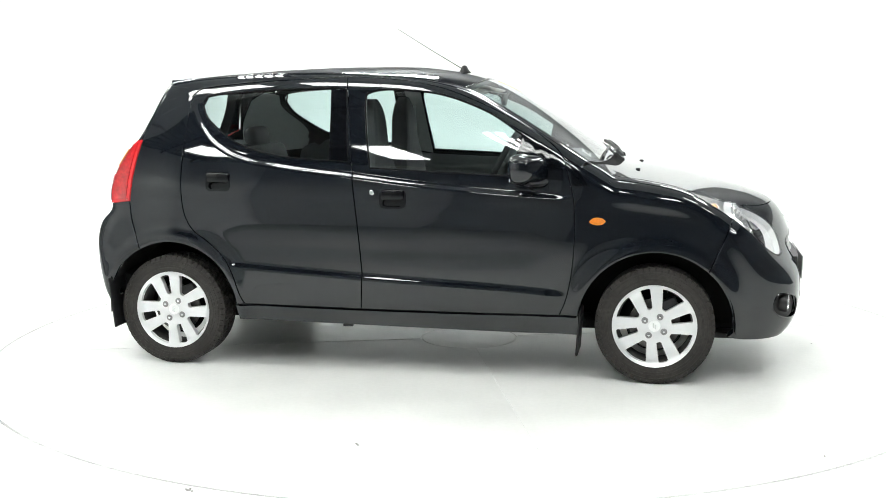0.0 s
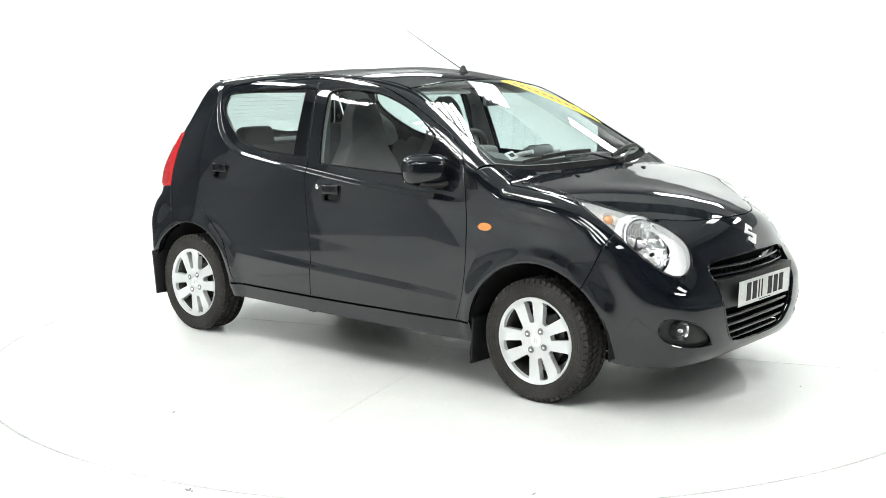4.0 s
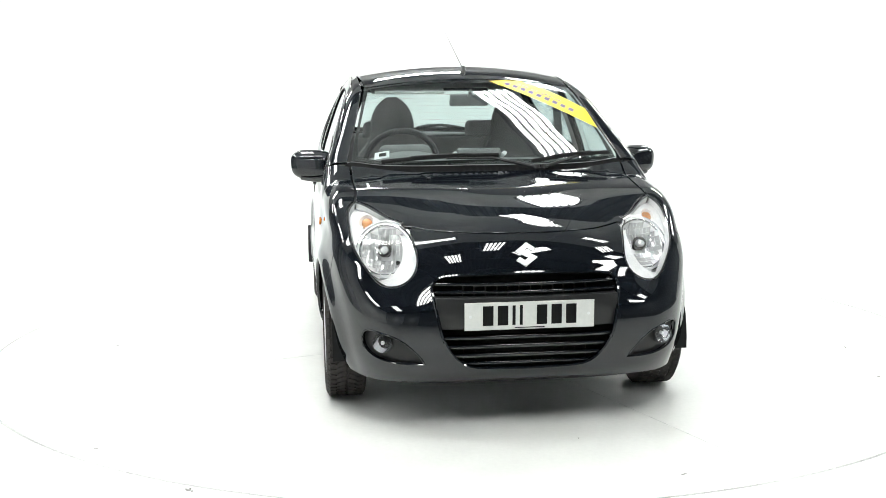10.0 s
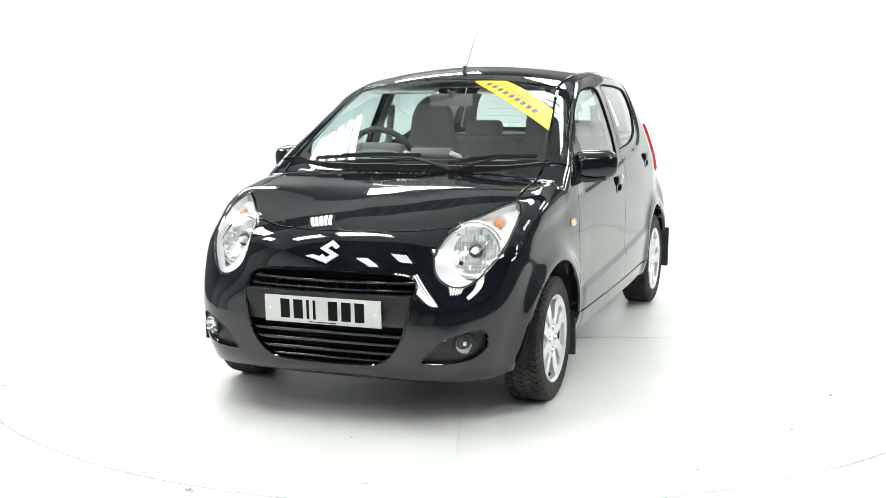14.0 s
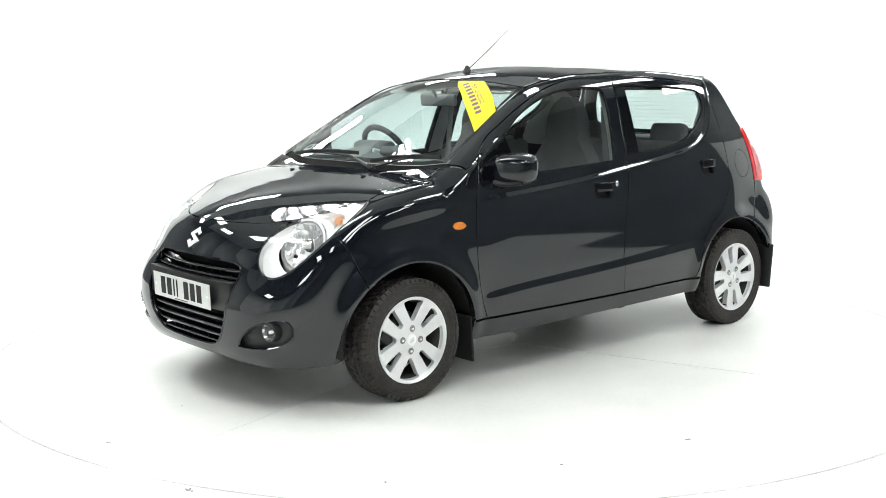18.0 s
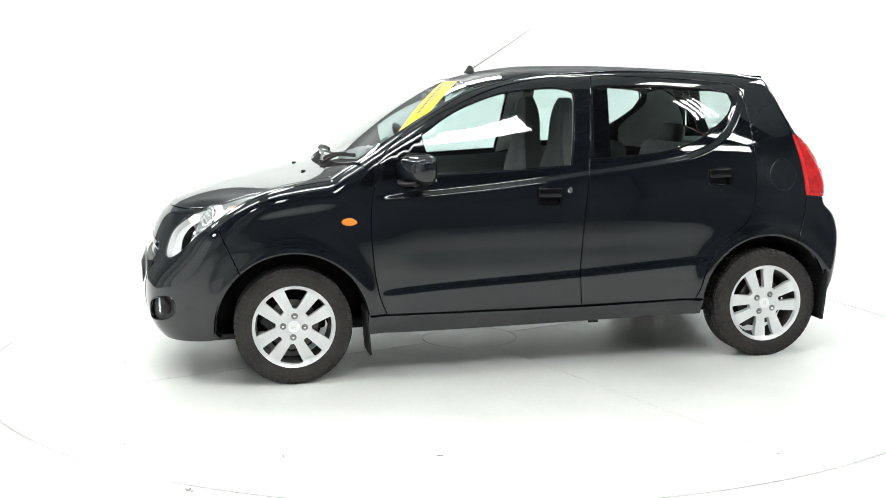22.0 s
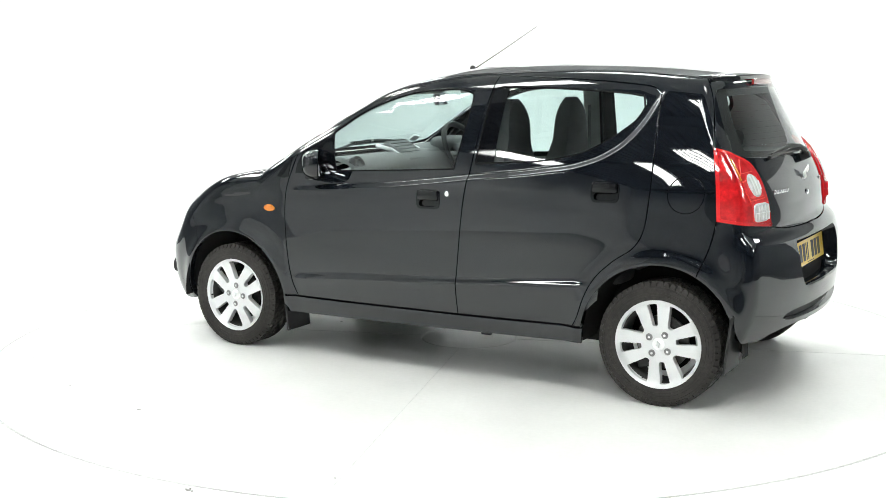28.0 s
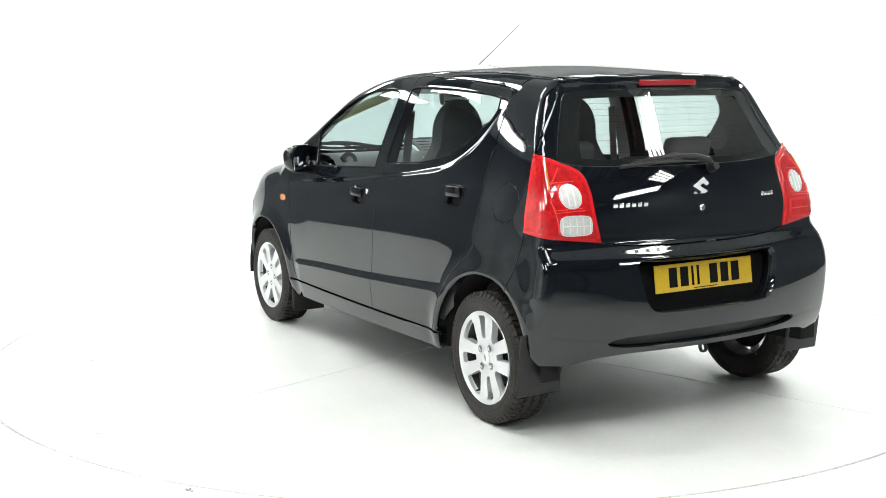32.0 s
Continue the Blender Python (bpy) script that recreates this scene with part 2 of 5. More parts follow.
def shrunk(poly, by):
    """The outline moved inwards (outwards, where by is below nought)."""
    area = np.sum(poly[:, 0] * np.roll(poly[:, 1], -1) - poly[:, 1] * np.roll(poly[:, 0], -1))
    t = np.roll(poly, -1, 0) - np.roll(poly, 1, 0)
    t /= np.linalg.norm(t, axis=1, keepdims=True) + 1e-9
    return poly + np.stack([-t[:, 1], t[:, 0]], 1) * by * np.sign(area)


def cut(poly, holes, step, rows=None):
    """Triangles that fill an outline but for its holes."""
    lo, hi = poly.min(0), poly.max(0)
    gx, gy = np.meshgrid(np.arange(lo[0] + step / 2, hi[0], step), np.arange(lo[1] + step / 2, hi[1], step * .87))
    gx = gx + (np.arange(len(gx)) % 2)[:, None] * step / 2
    pts = np.stack([gx.ravel(), gy.ravel()], 1)
    edge = np.concatenate([poly, *holes])
    if len(pts):
        near = np.full(len(pts), 9.0)
        for e in edge:
            near = np.minimum(near, np.abs(pts - e).max(1))
        ok = inside(poly, pts) & (near > step * .45)
        for h in holes:
            ok &= ~inside(h, pts)
        pts = pts[ok]
    if rows is not None:
        ok = inside(poly, rows)
        for h in holes:
            ok &= ~inside(h, rows)
        rows = rows[ok]
        if len(rows):
            ok = np.array([np.abs(edge - p).max(1).min() > .004 for p in rows])
            rows = rows[ok]
        if len(rows) and len(pts):
            pts = np.array([p for p in pts if np.abs(rows - p).max(1).min() > step * .6])
            pts = np.concatenate([pts, rows])
    edges, at = [], 0
    for loop in (poly, *holes):
        n = len(loop)
        edges += [(at + i, at + (i + 1) % n) for i in range(n)]
        at += n
    every = np.concatenate([edge, pts]) if len(pts) else edge
    v, _, f, *_ = geometry.delaunay_2d_cdt([Vector(p) for p in every], edges, [], 0, 1e-6)
    v = np.array([tuple(p) for p in v])
    mid = np.array([v[list(t)].mean(0) for t in f])
    ok = inside(poly, mid)
    for h in holes:
        ok &= ~inside(h, mid)
    return v, [t for t, k in zip(f, ok) if k]


def link(name, verts, faces, mat, parent=None, label="", normals=None, smooth=True, place=None):
    """A mesh object in the car's measures, under its parent."""
    me = bpy.data.meshes.new(name)
    me.from_pydata([tuple(map(float, v)) for v in verts], [], [tuple(map(int, f)) for f in faces])
    me.materials.append(mat)
    if smooth:
        me.shade_smooth()
    if normals is not None:
        me.normals_split_custom_set_from_vertices([tuple(map(float, n)) for n in normals])
    me.update()
    ob = new(name, me)
    if parent is not None:
        ob.parent = parent
    if place is not None:
        ob.matrix_basis = place
    if label:
        ob["label"] = label
    return ob


def skin(outline, chart="tube", holes=(), step=.035, gap=.0034, lip=.014, proud=0.0, flip=False, bulge=0.0, rows=None):
    """Verts, faces and normals of a panel of the form: outlines are points in space. flip: for the right flank."""
    to, fro = CHARTS[chart]
    poly = shrunk(even(fro(np.asarray(outline)), .014), gap)
    cuts = [shrunk(even(fro(np.asarray(h)), .014), -gap) for h in holes]
    uv, tris = cut(poly, cuts, step, None if rows is None else fro(rows))
    p = to(uv)
    n = slope(p)
    if bulge:
        near = np.full(len(uv), 9.0)
        for e in poly:
            near = np.minimum(near, np.hypot(*(uv - e).T))
        p = p + n * (bulge * ease(0, .05, near))[:, None]
    p = p + n * proud
    good = []
    for a, b, c in tris:
        good.append((a, b, c) if np.dot(np.cross(p[b] - p[a], p[c] - p[a]), n[a]) > 0 else (a, c, b))
    verts, norms, faces = list(p), list(n), list(good)
    if lip:
        sides = {}
        for t in good:
            for i in range(3):
                e = (t[i], t[(i + 1) % 3])
                sides[tuple(sorted(e))] = None if tuple(sorted(e)) in sides else e
        rim = [e for e in sides.values() if e]
        away = {}
        for a, b in rim:
            o = np.cross(p[b] - p[a], n[a])
            o = o / (np.linalg.norm(o) + 1e-12)
            for k in (a, b):
                away[k] = away.get(k, 0) + o
        ids = {}
        for k, o in away.items():
            o = o / (np.linalg.norm(o) + 1e-12)
            ids[k] = len(verts)
            verts += [p[k], p[k] + o * .0016 - n[k] * .0022, p[k] + o * .0018 - n[k] * lip]
            norms += [n[k], (n[k] * .5 + o) / np.linalg.norm(n[k] * .5 + o), o]
        for a, b in rim:
            i, j = ids[a], ids[b]
            faces += [(i, i + 1, j + 1, j), (i + 1, i + 2, j + 2, j + 1)]
    verts, norms = np.array(verts), np.array(norms)
    if flip:
        verts, norms, faces = verts * [1, -1, 1], norms * [1, -1, 1], [f[::-1] for f in faces]
    return verts, faces, norms


def panel(name, outline, mat, parent, label="", flip=False, **how):
    v, f, n = skin(outline, flip=flip, **how)
    return link(name, v - np.array(AXIS), f, mat, parent, label, n)


def shape(name, bm, mat, parent=None, label="", smooth=True, place=None, flat_above=40):
    """One mesh object from a bmesh, in the car's measures."""
    me = bpy.data.meshes.new(name)
    bmesh.ops.recalc_face_normals(bm, faces=bm.faces)
    bm.to_mesh(me)
    bm.free()
    me.materials.append(mat)
    if smooth:
        me.shade_smooth()
        me.set_sharp_from_angle(angle=radians(flat_above))
    ob = new(name, me)
    ob.parent = parent
    if place is not None:
        ob.matrix_basis = place
    elif parent is not None and parent.name == "car":
        ob.matrix_basis = Matrix.Translation(-AXIS)
    if label:
        ob["label"] = label
    return ob


def block(sx, sy, sz, at=(0, 0, 0), bevel=0.0, turn=None, bm=None, taper=1.0):
    """A box with rounded edges, added to bm."""
    piece = bmesh.new()
    bmesh.ops.create_cube(piece, size=1)
    for v in piece.verts:
        k = taper if v.co.z > 0 else 1
        v.co = Vector((v.co.x * sx * k, v.co.y * sy * k, v.co.z * sz))
    if bevel:
        bmesh.ops.bevel(piece, geom=piece.edges[:], offset=bevel, segments=3, profile=.5, affect="EDGES")
    piece.transform(Matrix.Translation(at) @ (turn or Matrix()))
    return joined(bm, piece)


def joined(bm, piece):
    if bm is None:
        return piece
    me = bpy.data.meshes.new("piece")
    piece.to_mesh(me)
    piece.free()
    bm.from_mesh(me)
    bpy.data.meshes.remove(me)
    return bm


def lathe(profile, n=48, m=None, bm=None, closed=False):
    """Turns (radius, height) points round the z axis; m then places it."""
    piece = bmesh.new()
    rings = []
    for k in range(n):
        a = 2 * math.pi * k / n
        rings.append([piece.verts.new((r * math.cos(a), r * math.sin(a), h)) for r, h in profile])
    for k in range(n):
        a, b = rings[k], rings[(k + 1) % n]
        for i in range(len(profile) - (0 if closed else 1)):
            j = (i + 1) % len(profile)
            piece.faces.new((a[i], b[i], b[j], a[j]))
    bmesh.ops.remove_doubles(piece, verts=piece.verts[:], dist=1e-5)
    if m is not None:
        piece.transform(m)
    return joined(bm, piece)


def pipe(points, radius, n=8, bm=None, closed=False, ends=None, flat=1.0):
    """A round bar along points; ends: its radius factors at start and end; flat: squashes it along z."""
    p = [Vector(q) for q in points]
    piece = bmesh.new()
    rings, count = [], len(p)
    for i, q in enumerate(p):
        a = p[i - 1] if i or closed else q
        b = p[(i + 1) % count] if i + 1 < count or closed else q
        d = (b - a).normalized()
        up = Vector((0, 0, 1)) if abs(d.z) < .95 else Vector((1, 0, 0))
        s = d.cross(up).normalized()
        u = s.cross(d)
        r = radius * (1 if not ends else ends[0] + (ends[1] - ends[0]) * i / (count - 1))
        rings.append([piece.verts.new(q + s * math.cos(2 * math.pi * k / n) * r + u * math.sin(2 * math.pi * k / n) * r * flat) for k in range(n)])
    for i in range(count if closed else count - 1):
        a, b = rings[i], rings[(i + 1) % count]
        for k in range(n):
            piece.faces.new((a[k], a[(k + 1) % n], b[(k + 1) % n], b[k]))
    if not closed:
        piece.faces.new(rings[0][::-1])
        piece.faces.new(rings[-1])
    return joined(bm, piece)


def flip_y(bm):
    bm.transform(Matrix.Diagonal((1, -1, 1, 1)))
    return bm


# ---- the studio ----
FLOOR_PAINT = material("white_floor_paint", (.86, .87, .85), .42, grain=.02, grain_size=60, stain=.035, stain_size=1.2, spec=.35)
def dim_towards_hall(m):
    """Greys the floor's colour towards the hall, a painted light falloff for softer door reflections."""
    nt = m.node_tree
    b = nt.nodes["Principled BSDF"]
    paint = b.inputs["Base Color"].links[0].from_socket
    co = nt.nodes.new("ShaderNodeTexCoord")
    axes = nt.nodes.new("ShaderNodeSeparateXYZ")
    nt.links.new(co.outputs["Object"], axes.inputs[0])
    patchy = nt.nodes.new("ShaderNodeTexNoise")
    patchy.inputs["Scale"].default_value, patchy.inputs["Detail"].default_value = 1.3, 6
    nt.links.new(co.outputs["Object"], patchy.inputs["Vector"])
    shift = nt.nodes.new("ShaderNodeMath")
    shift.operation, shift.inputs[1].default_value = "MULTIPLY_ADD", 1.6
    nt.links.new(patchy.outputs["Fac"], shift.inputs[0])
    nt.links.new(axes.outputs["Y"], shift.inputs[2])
    # Share of the painted falloff: none by the turntable, full towards the hall.
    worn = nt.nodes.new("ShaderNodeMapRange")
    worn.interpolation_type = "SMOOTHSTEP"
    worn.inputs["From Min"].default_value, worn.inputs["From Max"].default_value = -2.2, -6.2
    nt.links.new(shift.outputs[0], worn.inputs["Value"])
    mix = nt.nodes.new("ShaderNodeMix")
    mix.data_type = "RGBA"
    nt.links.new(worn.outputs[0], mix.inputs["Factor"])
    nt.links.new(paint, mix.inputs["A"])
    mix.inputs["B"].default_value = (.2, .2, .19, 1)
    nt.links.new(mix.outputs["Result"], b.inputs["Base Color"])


# The floor's dimming behind the camera is put into its colour.
dim_towards_hall(FLOOR_PAINT)
DISC_PAINT = material("white_turntable_paint", (.86, .862, .84), .3, grain=.03, grain_size=45, stain=.06, stain_size=2.2, spec=.4)
WALL_PAINT = material("white_wall_paint", (.84, .855, .85), .6, grain=.015, grain_size=30, stain=.02, stain_size=.6)
SOOT = material("scuffed_floor_mark", (.42, .42, .4), .7, grain=.4, grain_size=40)
# Near-black, so the gap round the disc reads as a shaded line.
PIT = material("pit_shadow_grey", (.05, .05, .048), .8, grain=.2, grain_size=20)
GAP_STRIP = material("grey_gap_strip", (.66, .66, .65), .8, grain=.3, grain_size=50, stain=.3, stain_size=3)
SEAM = material("floor_seam", (.83, .835, .82), .8, grain=.2, grain_size=30)
HALL_PALE = material("pale_grey_hall_wall", (.86, .87, .87), .7, grain=.05, grain_size=8, stain=.15, stain_size=.5)
HALL_GREY = material("mid_grey_hall_wall", (.52, .53, .53), .7, grain=.05, grain_size=8, stain=.15, stain_size=.5)
CLADDING = material("grey_wall_cladding", (.3, .305, .31), .8, grain=.1, grain_size=10, stain=.2, stain_size=.8)
HALL_STEP = material("darker_grey_hall_step", (.3, .31, .31), .7, grain=.05, grain_size=8, stain=.15, stain_size=.5)
HALL_PAINT = material("grey_hall_wall", (.12, .125, .13), .7, grain=.06, grain_size=8, stain=.2, stain_size=.5)
SHEET = material("grey_ceiling_sheet", (.1, .105, .11), .6, grain=.1, grain_size=10, stain=.15, stain_size=.8)
PANELS = material("pale_ceiling_panels", (.6, .61, .61), .7, grain=.04, grain_size=6, stain=.1, stain_size=.7)
STEELWORK = material("dark_ceiling_steel", (.05, .05, .055), .6, grain=.15, grain_size=10)
LAMP_HOUSING = material("lamp_housing", (.08, .08, .085), .4, grain=.1, grain_size=20)
TUBE = material("fluorescent_tube", (.9, .9, .9), .5, emit=(.972, 1.0, .97), glow=TUBE_GLOW)

RING = 2.495
ROOM_X, ROOM_BACK, ROOM_FRONT, ROOM_TOP, COVE = 6.4, 5.2, -8.0, 4.3, 1.3


def room_ring(grow):
    """The room's plan at its foot, with rounded corners, inwards by grow."""
    rows, r = [], 2.2
    for cx, cy, a0 in ((ROOM_X - r, ROOM_BACK - r, 0), (-ROOM_X + r, ROOM_BACK - r, 90), (-ROOM_X + r, ROOM_FRONT + r, 180), (ROOM_X - r, ROOM_FRONT + r, 270)):
        for k in range(13):
            a = radians(a0 + 7.5 * k)
            rows.append((cx + math.cos(a) * (r - grow), cy + math.sin(a) * (r - grow)))
        if a0 == 90:
            rows += [(-ROOM_X + grow, y) for y in (.8, -.8, -2.2)]
        if a0 == 180:
            rows += [(-2.8, ROOM_FRONT + grow), (-1.2, ROOM_FRONT + grow)]
        if a0 == 270:
            rows.append((ROOM_X - grow, 1.6))
    return rows


HALL_Y, CEILING_END, PANELS_BACK = 3.75, 1.8, 3.2


def room_edge(d):
    """Where the way d from the middle meets the foot of the room."""
    foot = room_ring(COVE)
    for p, q in zip(foot, foot[1:] + foot[:1]):
        p, q = Vector(p), Vector(q)
        den = d.x * (q.y - p.y) - d.y * (q.x - p.x)
        if abs(den) > 1e-9:
            r = (p.x * (q.y - p.y) - p.y * (q.x - p.x)) / den
            t = (p.x * d.y - p.y * d.x) / den
            if r > 0 and -1e-6 <= t <= 1 + 1e-6:
                return d * r
    return d * 6


def studio_shell():
    floor = bmesh.new()
    n = 256
    rings = [[], [], [], []]
    for k in range(n):
        d = Vector((math.cos(2 * math.pi * k / n), math.sin(2 * math.pi * k / n)))
        o = room_edge(d)
        for ring, p, z in zip(rings, (d * RING, d * RING, d * (RING + .6), o), (-.05, 0, 0, 0)):
            ring.append(floor.verts.new((p.x, p.y, z)))
    for a, b in zip(rings, rings[1:]):
        for k in range(n):
            floor.faces.new((a[k], b[k], b[(k + 1) % n], a[(k + 1) % n]))
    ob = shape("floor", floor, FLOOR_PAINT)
    tagged(ob, "glossy white painted studio floor around the turntable, dimmed in colour towards the hall", "floor", kind="structure")

    plan = [room_ring(COVE * (1 - math.sin(math.pi / 2 * k / 10))) for k in range(11)] + [room_ring(0), room_ring(0)]
    high = [COVE * (1 - math.cos(math.pi / 2 * k / 10)) for k in range(11)] + [2.4, ROOM_TOP]
    count = len(plan[0])
    walls = {}
    for k in range(count):
        j = (k + 1) % count
        x, y = (plan[0][k][0] + plan[0][j][0]) / 2, (plan[0][k][1] + plan[0][j][1]) / 2
        name = "wall_cove" if y > (1.6 if x > 0 else HALL_Y) else ("wall_hall_3" if x > -1.2 else "wall_hall_7" if x > -2.8 else "wall_hall_6") if y < -6.4 else "wall_hall_2" if x > 0 or y > .8 else "wall_hall_5" if y > -.8 else "wall_hall_4" if y > -2.2 else "wall_hall_1"
        for i in range(12):
            wall = walls.setdefault("wall_upper" if name == "wall_cove" and i == 11 else name, bmesh.new())
            quad = [(plan[i][k], high[i]), (plan[i + 1][k], high[i + 1]), (plan[i + 1][j], high[i + 1]), (plan[i][j], high[i])]
            wall.faces.new([wall.verts.new((*p, z)) for p, z in quad])
    # Sections 4, 5 and 7 are added grey steps that soften the car's reflections.
    for name, mat, label in (("wall_cove", WALL_PAINT, "seamless white cove wall curving up from the floor"), ("wall_hall_1", HALL_PALE, "pale grey hall wall beside the white cove"), ("wall_upper", CLADDING, "grey cladding above the white cove"), ("wall_hall_4", HALL_GREY, "unseen mid grey step of the hall wall, added to soften reflections"), ("wall_hall_5", HALL_STEP, "unseen darker grey step of the hall wall, added to soften reflections"), ("wall_hall_3", HALL_PAINT, "dark grey hall wall behind the camera"), ("wall_hall_7", HALL_STEP, "unseen darker grey step behind the camera, added to soften reflections"), ("wall_hall_6", HALL_GREY, "mid grey hall wall behind the camera"), ("wall_hall_2", HALL_PAINT, "dark grey hall wall facing the white cove")):
        bmesh.ops.remove_doubles(walls[name], verts=walls[name].verts[:], dist=1e-4)
        ob = shape(name, walls[name], mat, flat_above=60)
        # faces look into the room, the wall's thickness lies behind them
        if sum(f.normal.dot(Vector((0, -1.4, 1.6)) - f.center) * f.area for f in ob.data.polygons) < 0:
            ob.data.flip_normals()
        thick = ob.modifiers.new("thickness", "SOLIDIFY")
        thick.thickness, thick.offset = .12, -1
        tagged(ob, label, "wall", kind="structure")

    pit = lathe([(0, -.045), (RING + .004, -.045)], 128)
    tagged(shape("turntable_pit", pit, PIT), "shallow grey pit under the turntable disc", "pit", kind="structure")

    sheet = bmesh.new()
    rows, x = [], -ROOM_X - .1
    while x <= ROOM_X + .1:
        rows += [(x, .0), (x + .10, .0), (x + .12, .03), (x + .18, .03)]
        x += .2
    a = [sheet.verts.new((x, ROOM_FRONT - .1, ROOM_TOP + h)) for x, h in rows]
    b = [sheet.verts.new((x, -2.4, ROOM_TOP + h)) for x, h in rows]
    for k in range(len(rows) - 1):
        sheet.faces.new((a[k], b[k], b[k + 1], a[k + 1]))
    a = [sheet.verts.new((x, CEILING_END, ROOM_TOP + h)) for x, h in rows]
    b = [sheet.verts.new((x, PANELS_BACK, ROOM_TOP + h)) for x, h in rows]
    for k in range(len(rows) - 1):
        sheet.faces.new((a[k], b[k], b[k + 1], a[k + 1]))
    for k in range(3):
        block(2 * ROOM_X, .09, .16, (0, -7.4 + 1.9 * k, ROOM_TOP - .08), bm=sheet)
    tagged(shape("ceiling_hall", sheet, SHEET, smooth=False), "dark corrugated metal ceiling with beams", "ceiling", kind="structure")
    sheet = bmesh.new()
    y = -2.4
    while y < CEILING_END - .1:
        block(2 * ROOM_X + .2, .592, .03, (0, y + .3, ROOM_TOP + .02), bm=sheet)
        y += .6
    y = PANELS_BACK
    while y < ROOM_BACK:
        block(2 * ROOM_X + .2, .392, .03, (0, y + .2, ROOM_TOP + .02), bm=sheet)
        y += .4
    for k in range(7):
        block(.05, CEILING_END + 2.4, .05, (-5.4 + 1.8 * k, (CEILING_END - 2.4) / 2, ROOM_TOP - .02), bm=sheet)
    tagged(shape("ceiling_studio", sheet, PANELS, smooth=False), "pale grey panelled ceiling over the turntable", "ceiling", kind="structure")
    block_ = block(2 * ROOM_X + .4, ROOM_BACK - ROOM_FRONT + .4, .04, (0, (ROOM_BACK + ROOM_FRONT) / 2, ROOM_TOP + .1))
    tagged(shape("roof_slab", block_, STEELWORK, smooth=False), "dark slab over the ceiling", "ceiling", kind="structure")


def lamp_bank(at, turn, count=5, long=1.25, tilt=0):
    """A ceiling fixture with bare parallel tubes."""
    bank = new("ceiling_and_fill_lamp")
    bank.matrix_basis = Matrix.Translation(at) @ pose(0, 0, 0, tilt, 0, turn)
    wide = .105 * count
    shape("housing", block(long + .06, wide + .06, .05, (0, 0, .055), .008), LAMP_HOUSING, bank, place=Matrix())
    for k in range(count):
        y = (k - (count - 1) / 2) * .105
        shape("tube", lathe([(0, -long / 2), (.03, -long / 2), (.03, long / 2), (0, long / 2)], 10, pose(0, y, 0, 0, 90, 0)), TUBE, bank, place=Matrix())
    tagged(bank, "bank of bare white fluorescent tubes, of a set of mirrored and added fill banks", "ceiling lamp", "lamps on the ceiling")
    return bank


studio_shell()
first_bank = lamp_bank((-1.2, -1.2, 3.6), 0)
# The first row follows mirrored banks; the second is mostly added fill light.
for x, y, z, turn in ((-2.9, -1.2, 3.6, 0), (.82, .92, 3.6, -52), (-1.9, 1.2, 3.6, 90), (1.0, 3.1, 3.6, -74), (-.6, 4.6, 3.6, 0),
                      (4.9, 2.2, 3.4, 90), (-3.6, 1.4, 3.5, 90), (3.3, 1.2, 3.5, 90), (-3.0, 4.4, 3.5, 0), (3.0, 4.4, 3.5, 0), (1.6, -3.9, 3.7, 45), (-2.6, -5.3, 3.7, 90), (-.9, -4.5, 3.7, 90), (.3, -3.2, 3.7, 90), (5.3, -4.0, 3.7, 45), (-4.8, -4.2, 3.7, 90), (-4.6, 3.0, 3.5, 40)):
    copy_thing(first_bank, pose(x, y, z, 0, 0, turn))
small_bank = lamp_bank((3.6, -2.2, 3.6), -30, 4, .75)
for x, y, turn in ((4.8, -2.9, 0), (2.6, -1.2, 0), (-4.3, -.1, 90)):
    copy_thing(small_bank, pose(x, y, 3.6, 0, 0, turn))


def turntable_disc():
    table = new("turntable")
    disc = lathe([(0, -.03), (RING - .013, -.03), (RING - .013, -.002), (RING - .015, 0), (.262, 0), (.260, -.004), (.256, -.004), (.254, 0), (0, 0)], 128)
    shape("disc", disc, DISC_PAINT, table, place=Matrix(), flat_above=20)
    # Added strip whose grey stands in for the shaded gap at the rim.
    edge = lathe([(RING - .0128, -.03), (RING - .002, -.03), (RING - .002, -.002), (RING - .003, -.001), (RING - .0128, -.001)], 128)
    shape("gap_strip", edge, GAP_STRIP, table, "thin pale grey strip standing in for the shaded gap round the disc", place=Matrix())
    for k in range(4):
        a = radians(18 + 90 * k)
        shape("seam", block(RING - .29, .002, .0015, (math.cos(a) * (RING + .25) / 2, math.sin(a) * (RING + .25) / 2, .0005), turn=Matrix.Rotation(a, 4, "Z")), SEAM, table, place=Matrix())
    random.seed(5)
    specks = bmesh.new()
    for k in range(9):
        r, a = 2.4 * math.sqrt(random.random()), random.uniform(0, 6.28)
        s = random.uniform(.003, .008)
        block(s * random.uniform(1, 4), s, .002, (r * math.cos(a), r * math.sin(a), .001), turn=Matrix.Rotation(random.uniform(0, 3), 4, "Z"), bm=specks)
    speck = shape("specks", specks, SOOT, table, place=Matrix())
    tagged(speck, "small dark specks of dirt on the disc", kind="stuff")
    tagged(table, "round white painted turntable disc flush with the floor", "turntable")
    return table


turntable = turntable_disc()
flake = bmesh.new()
for dx, dy, s in ((0, 0, .014), (.015, -.01, .008), (-.010, .008, .008), (.035, .004, .004), (.002, .016, .008)):
    block(s, s * .6, .004, (dx, dy, .002), .001, Matrix.Rotation(dx * 40, 4, "Z"), flake)
